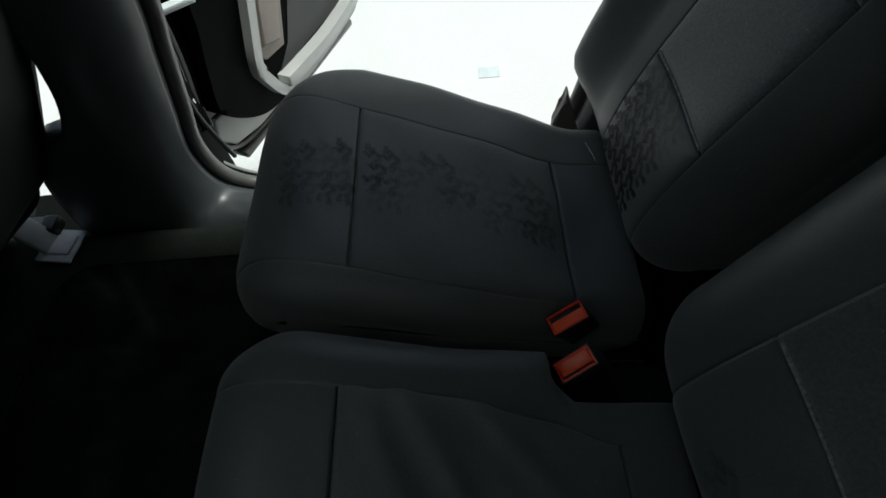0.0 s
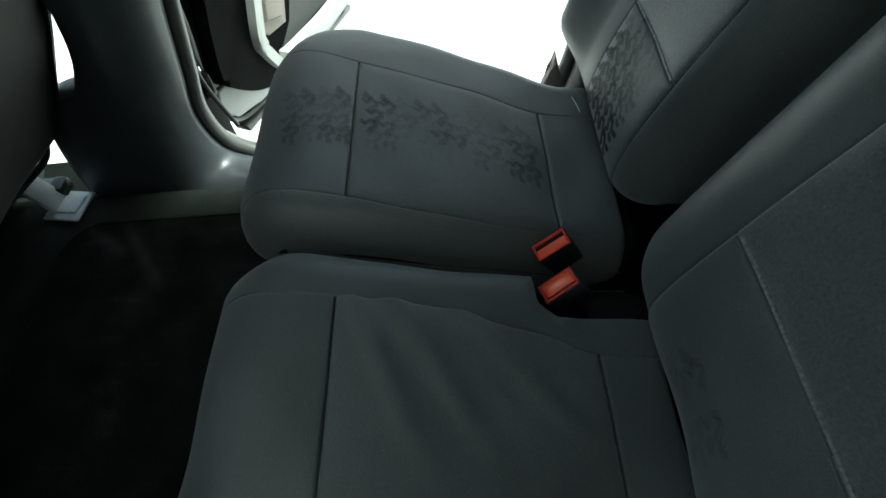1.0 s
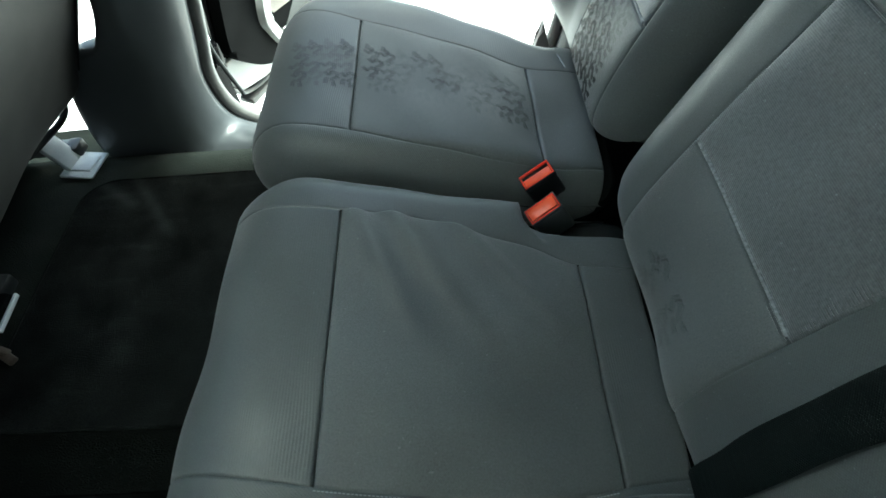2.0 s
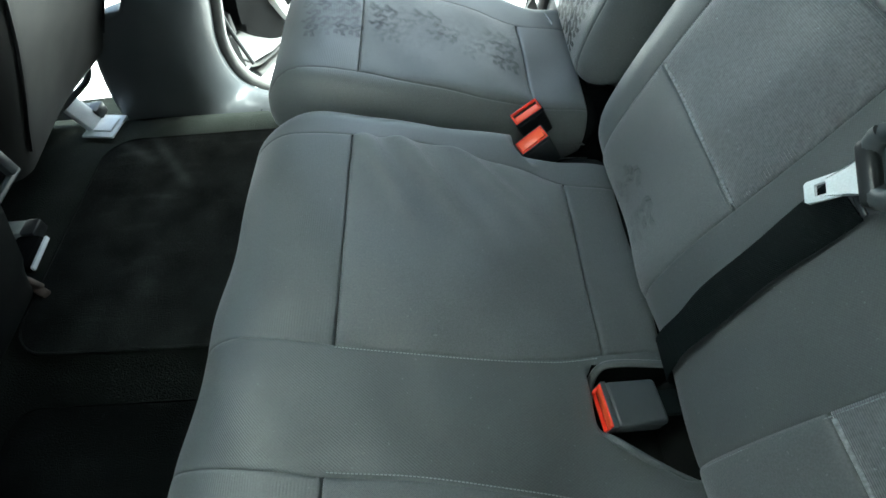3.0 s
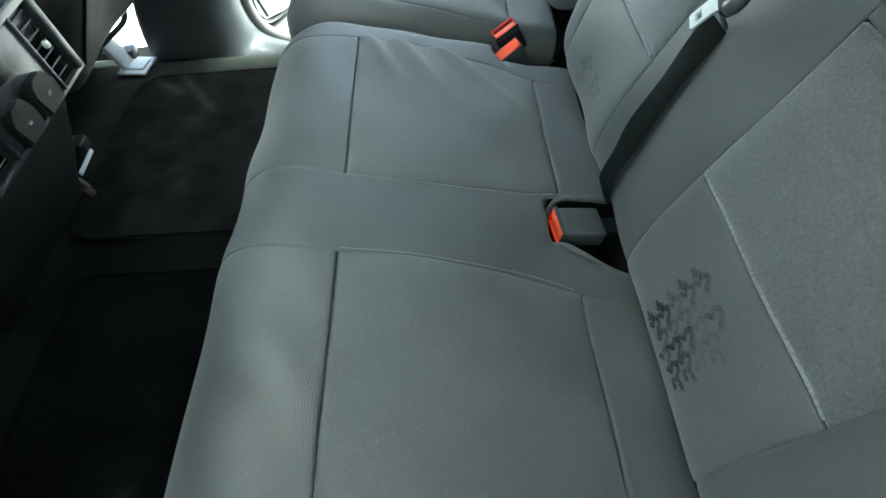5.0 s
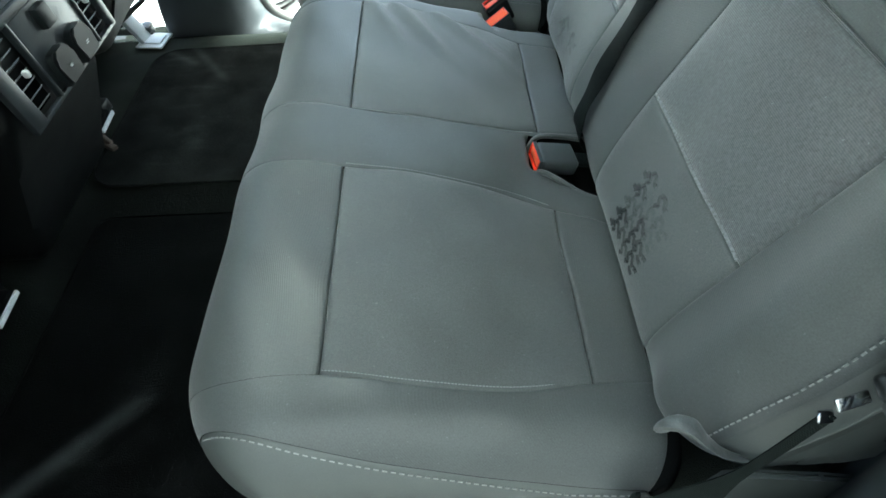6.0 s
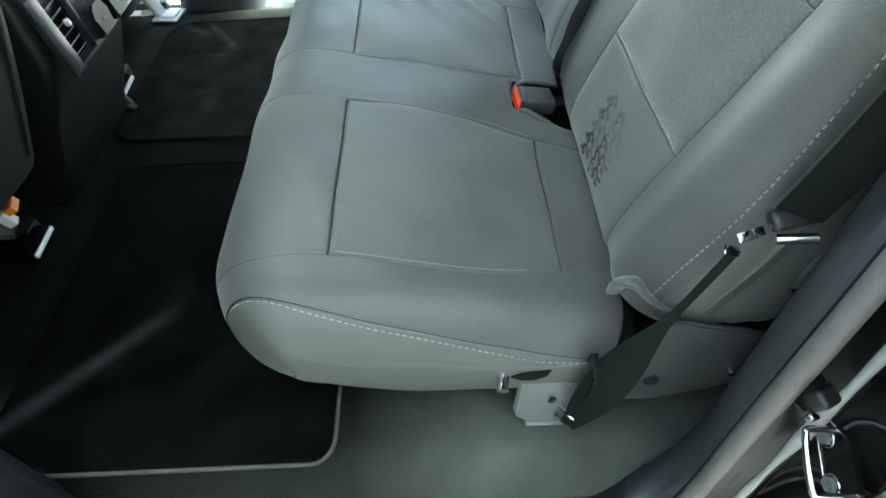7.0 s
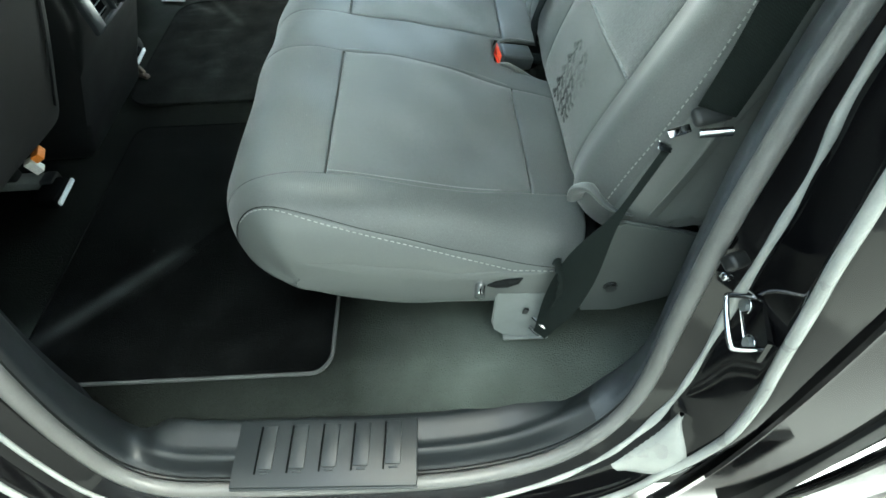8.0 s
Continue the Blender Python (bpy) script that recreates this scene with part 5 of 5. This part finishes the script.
def front_seat(y0, y1, label, ahead=0.0, inner=0.0, lip_x=-0.667):
    ob = thing("front_seat", label, "car seat", "front seats")
    pad = Pad([(x + ahead * ramp(0.2, 0.5, z), z) for x, z in FRONT], y0, y1, 1, lambda x, z: 0.07 + 0 * x, lambda x, z: 0.05 + 0 * x, lambda x, y, z: -0.012 * np.exp(-(((y - (y0 + y1) / 2) / 0.13) ** 2)))
    back = core(pad, "backrest", seatback_vinyl, ob, inset=0.0, label="plain grey vinyl seat back")
    for y in (y0 + 0.055, y1 - 0.055):
        s = [pad.where("z", z, 0, 0.45) for z in np.linspace(0.22, 0.85, 14)]
        part("piping", rod([pad.at(np.array(q), np.array(y), 0.0015) for q in s], 0.003, 6), dark_plastic, back)
    part("seat_base", block((0.5, y1 - y0 - 0.04, 0.14), (-0.92, (y0 + y1) / 2, 0.28), bevel=0.04, seg=4), seatback_vinyl, ob)
    part("under_frame", block((0.42, y1 - y0 - 0.1, 0.09), (-0.93, (y0 + y1) / 2, 0.165), bevel=0.01), black_plastic, ob)
    for y in (y0 + 0.05, y1 - 0.05):
        part("riser", block((0.34, 0.03, 0.10), (-0.93, y, 0.085), bevel=0.005), black_plastic, ob)
        part("track", block((0.42, 0.036, 0.022), (-0.91, y, 0.024), bevel=0.004), grey_steel, ob)
        part("track_end", block((0.03, 0.04, 0.03), (-0.70, y, 0.022), bevel=0.006), black_plastic, ob)
    part("track_end", block((0.05, 0.075, 0.03), (lip_x - 0.03, inner, 0.016), bevel=0.008), door_black, ob)
    part("track_lip", block((0.006, 0.078, 0.010), (lip_x, inner, 0.018), pose(0, 0, 0, 0, 0, 3), bevel=0.002), white_steel, ob, "pale steel track lip")
    return ob


front_seat(0.03, 0.50, "grey front seat seen from behind with its floor track", 0.035, 0.42, -0.657)
front_seat(0.955, 1.42, "grey front passenger seat seen from behind with its track", 0.06, 0.95)

tag = thing("belt_tag", "small orange and white tag under the front seat", "tag")
part("orange_tab", block((0.02, 0.034, 0.016), (-0.643, 0.411, 0.131), pose(0, 0, 0, 0, -20, 20), bevel=0.003), orange_tag, tag, "orange plastic tab")
part("white_tab", block((0.018, 0.02, 0.03), (-0.65, 0.392, 0.118), pose(0, 0, 0, 0, -20, 20), bevel=0.002), white_tag, tag, "white paper tab")
part("hook", rod([(-0.655, 0.405, 0.12), (-0.68, 0.405, 0.155), (-0.72, 0.405, 0.18)], 0.004, 6), black_plastic, tag)

foot = thing("seat_track_foot", "pale zinc steel foot of the front seat track", "bracket")
part("plate", block((0.078, 0.078, 0.006), (-0.674, 1.328, 0.008), pose(0, 0, 0, 0, 0, -8), bevel=0.0025), white_steel, foot)
part("pad", block((0.046, 0.046, 0.006), (-0.668, 1.328, 0.012), pose(0, 0, 0, 0, 0, -8), bevel=0.0028), white_steel, foot)
part("neck", block((0.016, 0.05, 0.08), (-0.712, 1.335, 0.045), pose(0, 0, 0, 0, -24, -6), bevel=0.005), white_steel, foot)
part("cable", rod(spline([(-0.72, 1.27, 0.09), (-0.69, 1.30, 0.105), (-0.66, 1.36, 0.12), (-0.66, 1.40, 0.16)], 6), 0.007, 8), black_plastic, foot, "black cable loom")

# ---- centre console ----
console = thing("center_console", "dark plastic center console with rear air vents", "console")
side = [(-0.53, 0.455), (-0.498, 0.44), (-0.505, 0.31), (-0.555, 0.22), (-0.61, 0.10), (-0.648, 0.0), (-1.3, 0.0), (-1.3, 0.5), (-0.6, 0.475)]
bm = bmesh.new()
near_face, far_face = ([bm.verts.new((x, y, z)) for x, z in side] for y in (0.535, 0.875))
bm.faces.new(near_face)
bm.faces.new(far_face[::-1])
for k in range(len(side)):
    bm.faces.new((near_face[k], near_face[(k + 1) % len(side)], far_face[(k + 1) % len(side)], far_face[k]))
bmesh.ops.bevel(bm, geom=list(bm.edges), offset=0.022, segments=5, affect="EDGES", profile=0.5)
part("body", bm, dark_plastic, console)
part("floor_trim", block((0.016, 0.05, 0.012), (-0.64, 0.868, 0.012), pose(0, 0, 0, 0, 0, 60), bevel=0.004), tan_plastic, console, "scuffed tan trim corner")
part("floor_trim", block((0.012, 0.012, 0.05), (-0.643, 0.872, 0.035), pose(0, 0, 0, 0, -22, 0), bevel=0.004), tan_plastic, console, "scuffed tan trim corner")
cm = frame_axes((-0.489, 0.705, 0.362), (0, -1, 0), (0.98, 0, 0.1))


def console_part(name, bm, mat, label="", parent=None):
    ob = part(name, bm, mat, parent or console, label)
    ob.matrix_world = cm
    return ob


for sx, sy, px, py in ((0.334, 0.008, -0.012, 0.064), (0.334, 0.014, -0.012, -0.066)):
    console_part("bezel_rail", block((sx, sy, 0.012), (px, py, 0), bevel=0.003), bezel_plastic, "satin grey bezel")
for px, w in ((-0.170, 0.018), (-0.106, 0.008), (0.06, 0.008), (0.138, 0.034)):
    console_part("bezel_post", block((w, 0.13, 0.0125), (px, 0, 0), bevel=0.003), bezel_plastic, "satin grey bezel")
console_part("center_panel", block((0.160, 0.116, 0.006), (-0.023, 0, -0.001), bevel=0.002), bezel_plastic)
for px in (-0.136, 0.092):
    vent = console_part("air_vent", block((0.054, 0.116, 0.004), (px, 0, -0.014), bevel=0.001), door_black)
    for k in range(7):
        o = part("slat", block((0.044, 0.0014, 0.007), (px + 0.004, -0.048 + 0.016 * k, -0.004), pose(0, 0, 0, 38, 0, 0), bevel=0.0005), slat_plastic, vent)
    part("vane_knob", block((0.009, 0.012, 0.010), (px, 0.0, 0.005), bevel=0.003), light_plastic, vent, "small bright vane knob")
console_part("switch", block((0.034, 0.034, 0.016), (-0.018, -0.034, 0.007), bevel=0.004), cover_satin, "square dark switch")
for px in (-0.056, 0.014):
    bm = bmesh.new()
    outline = [(-0.026, -0.026), (0.026, -0.026)] + [(0.027 * math.copysign(abs(math.cos(a)) ** 0.45, math.cos(a)), 0.004 + 0.024 * math.sin(a) ** 0.6) for a in np.linspace(0.06, math.pi - 0.06, 14)]
    lo, hi = ([bm.verts.new((px + x, 0.034 - y, z)) for x, y in outline] for z in (0.0, 0.018))
    top = bm.faces.new(hi)
    bm.faces.new(lo[::-1])
    for k in range(len(lo)):
        bm.faces.new((lo[k], lo[(k + 1) % len(lo)], hi[(k + 1) % len(lo)], hi[k]))
    bmesh.ops.bevel(bm, geom=list(top.edges), offset=0.004, segments=2, affect="EDGES")
    flap = console_part("socket_cover", bm, cover_satin, "dark satin hinged socket cover")
    if px < 0:
        part("marking", block((0.009, 0.0013, 0.0006), (px - 0.001, 0.034, 0.0184), bevel=0.0), ink, flap)
        part("marking", block((0.009, 0.0013, 0.0006), (px + 0.001, 0.037, 0.0184), bevel=0.0), ink, flap)
    else:
        part("marking", block((0.008, 0.004, 0.0006), (px, 0.036, 0.0184), bevel=0.0018, seg=3), ink, flap)
# ---- far rear door, standing open ----
door = thing("rear_door", "open rear door with a black panel and pale map pocket", "car door")
DOOR = frame_axes((-0.40, 1.60, 0.0), (0.394, 0.919, 0), (0.919, -0.394, 0))


def door_part(name, bm, mat, label=""):
    ob = part(name, bm, mat, door, label)
    ob.matrix_world = DOOR
    return ob


# local axes: x along the door, y down, z out of its inner face
def dbox(u0, u1, z0, z1, w0, w1, bevel=0.006, seg=2, m=None):
    return block((u1 - u0, z1 - z0, w1 - w0), ((u0 + u1) / 2, (z0 + z1) / 2, (w0 + w1) / 2), m, bevel=bevel, seg=seg)


VUP = DOOR.inverted().to_3x3() @ Vector((0, 0, 1))
UPS = 1 if VUP.y > 0 else -1


def dz(a, b):
    return tuple(sorted((UPS * a, UPS * b)))


def outline_slab(outline, w0, w1, bevel=0.008, seg=3):
    """A closed (along, up) outline made into a slab from depth w0 to w1 with a rounded front edge."""
    bm = bmesh.new()
    lo = [bm.verts.new((u, UPS * z, w0)) for u, z in outline]
    hi = [bm.verts.new((u, UPS * z, w1)) for u, z in outline]
    front = bm.faces.new(hi)
    bm.faces.new(lo[::-1])
    for k in range(len(lo)):
        bm.faces.new((lo[k], lo[(k + 1) % len(lo)], hi[(k + 1) % len(lo)], hi[k]))
    if bevel:
        bmesh.ops.bevel(bm, geom=list(front.edges), offset=bevel, segments=seg, affect="EDGES", profile=0.5)
    return bm


def strip(path, width, w0, w1, bevel=0.005):
    """A moulded bar along a path on the door's face."""
    P = spline(path, 5)
    d = np.gradient(P, axis=0)
    nn = np.stack([-d[:, 1], d[:, 0]], -1)
    nn = nn / np.linalg.norm(nn, axis=1)[:, None] * width / 2
    return outline_slab([tuple(p) for p in P + nn] + [tuple(p) for p in (P - nn)[::-1]], w0, w1, bevel, 2)


curve_corner = [tuple(p) for p in spline([(0.11, 0.60), (0.09, 0.28), (0.06, 0.17), (0.036, 0.075), (0.052, 0.03), (0.13, -0.035), (0.22, -0.062), (0.42, -0.068), (0.63, -0.05)], 5)]
shell_line = [tuple(p) for p in spline([(0.06, 0.62), (0.045, 0.25), (0.012, 0.07), (0.005, -0.01), (0.05, -0.075), (0.15, -0.10), (0.4, -0.105), (0.66, -0.09)], 5)]
door_part("shell", outline_slab(shell_line + [(0.66, 0.62)], -0.14, -0.035, 0.012), paint, "gloss black painted shell")
# pale colour on this shell stands for the floor mirrored in black paint
door_part("lower_shell", outline_slab([(0.03, 0.03), (0.012, -0.02), (0.055, -0.07), (0.15, -0.093), (0.4, -0.098), (0.63, -0.085), (0.63, 0.0)], -0.04, -0.026, 0.006), light_plastic, "inner shell below the panel, floor reflection coloured pale")
door_part("inner_panel", outline_slab(curve_corner + [(0.63, 0.60)], -0.03, 0.004, 0.014), door_black, "black grained inner panel")
door_part("edge_seal", rod([(u, UPS * z, -0.032) for u, z in shell_line], 0.006, 8), rubber, "thin grey rubber door edge seal")
door_part("pocket_frame", strip([(0.33, 0.48), (0.225, 0.21), (0.178, 0.085), (0.187, 0.04), (0.228, -0.028), (0.28, -0.044), (0.46, -0.044), (0.62, -0.028)], 0.026, 0.0, 0.028), light_plastic, "pale grey pocket frame")
door_part("pocket_lip", strip([(0.24, -0.01), (0.45, -0.022), (0.62, -0.005)], 0.03, 0.002, 0.04, 0.008), light_plastic, "pale grey pocket lip")
door_part("cloth_panel", outline_slab([(0.200, 0.085), (0.225, 0.06), (0.300, 0.052), (0.345, 0.17), (0.44, 0.47), (0.345, 0.47), (0.248, 0.21)], 0.0, 0.010, 0.006), beige_cloth, "beige door cloth panel")
door_part("cloth_pad", outline_slab([(0.222, 0.098), (0.285, 0.078), (0.325, 0.175), (0.41, 0.45), (0.352, 0.45), (0.262, 0.205)], 0.008, 0.018, 0.007), beige_cloth)
door_part("pocket_well", outline_slab([(0.25, 0.0), (0.60, 0.0), (0.60, 0.13), (0.365, 0.13), (0.315, 0.045)], 0.0, 0.006, 0.0), black_plastic, "dark map pocket")
door_part("arm_panel", outline_slab([(0.37, 0.15), (0.62, 0.13), (0.62, 0.47), (0.47, 0.47)], 0.0, 0.03, 0.012), light_plastic, "pale grey armrest panel")
door_part("bottom_seal", dbox(0.06, 0.65, *dz(-0.125, -0.105), -0.07, -0.02, 0.006), rubber, "grey rubber lower seal")
for z in (0.10, 0.42):
    part("hinge_leaf", block((0.07, 0.05, 0.055), (-0.42, 1.565, z), pose(0, 0, 0, 0, 0, 50), bevel=0.006), paint, door)
    part("hinge_pin", rod([(-0.405, 1.585, z - 0.04), (-0.405, 1.585, z + 0.04)], 0.008, 10), steel, door)
part("check_strap", block((0.12, 0.022, 0.012), (-0.37, 1.60, 0.325), pose(0, 0, 0, 0, 0, 35), bevel=0.003), white_steel, door, "bright steel check strap")
part("wire_loom", rod(spline([(-0.385, 1.55, 0.38), (-0.39, 1.56, 0.25), (-0.39, 1.555, 0.12), (-0.36, 1.55, 0.0)], 8), 0.005, 8), black_plastic, door, "black wiring loom")

# low sill in front of the far pillar
slab("sill_far_front", -1.68, -0.70, 1.45, 1.53, -0.14, -0.06, dark_plastic, "dark plastic sill trim below the far front door", "sill trim", 0.02)
slab("sill_near_front", -1.68, -0.70, -0.15, 0.0, -0.14, 0.10, dark_plastic, "dark plastic sill trim below the near front door", "sill trim", 0.02)
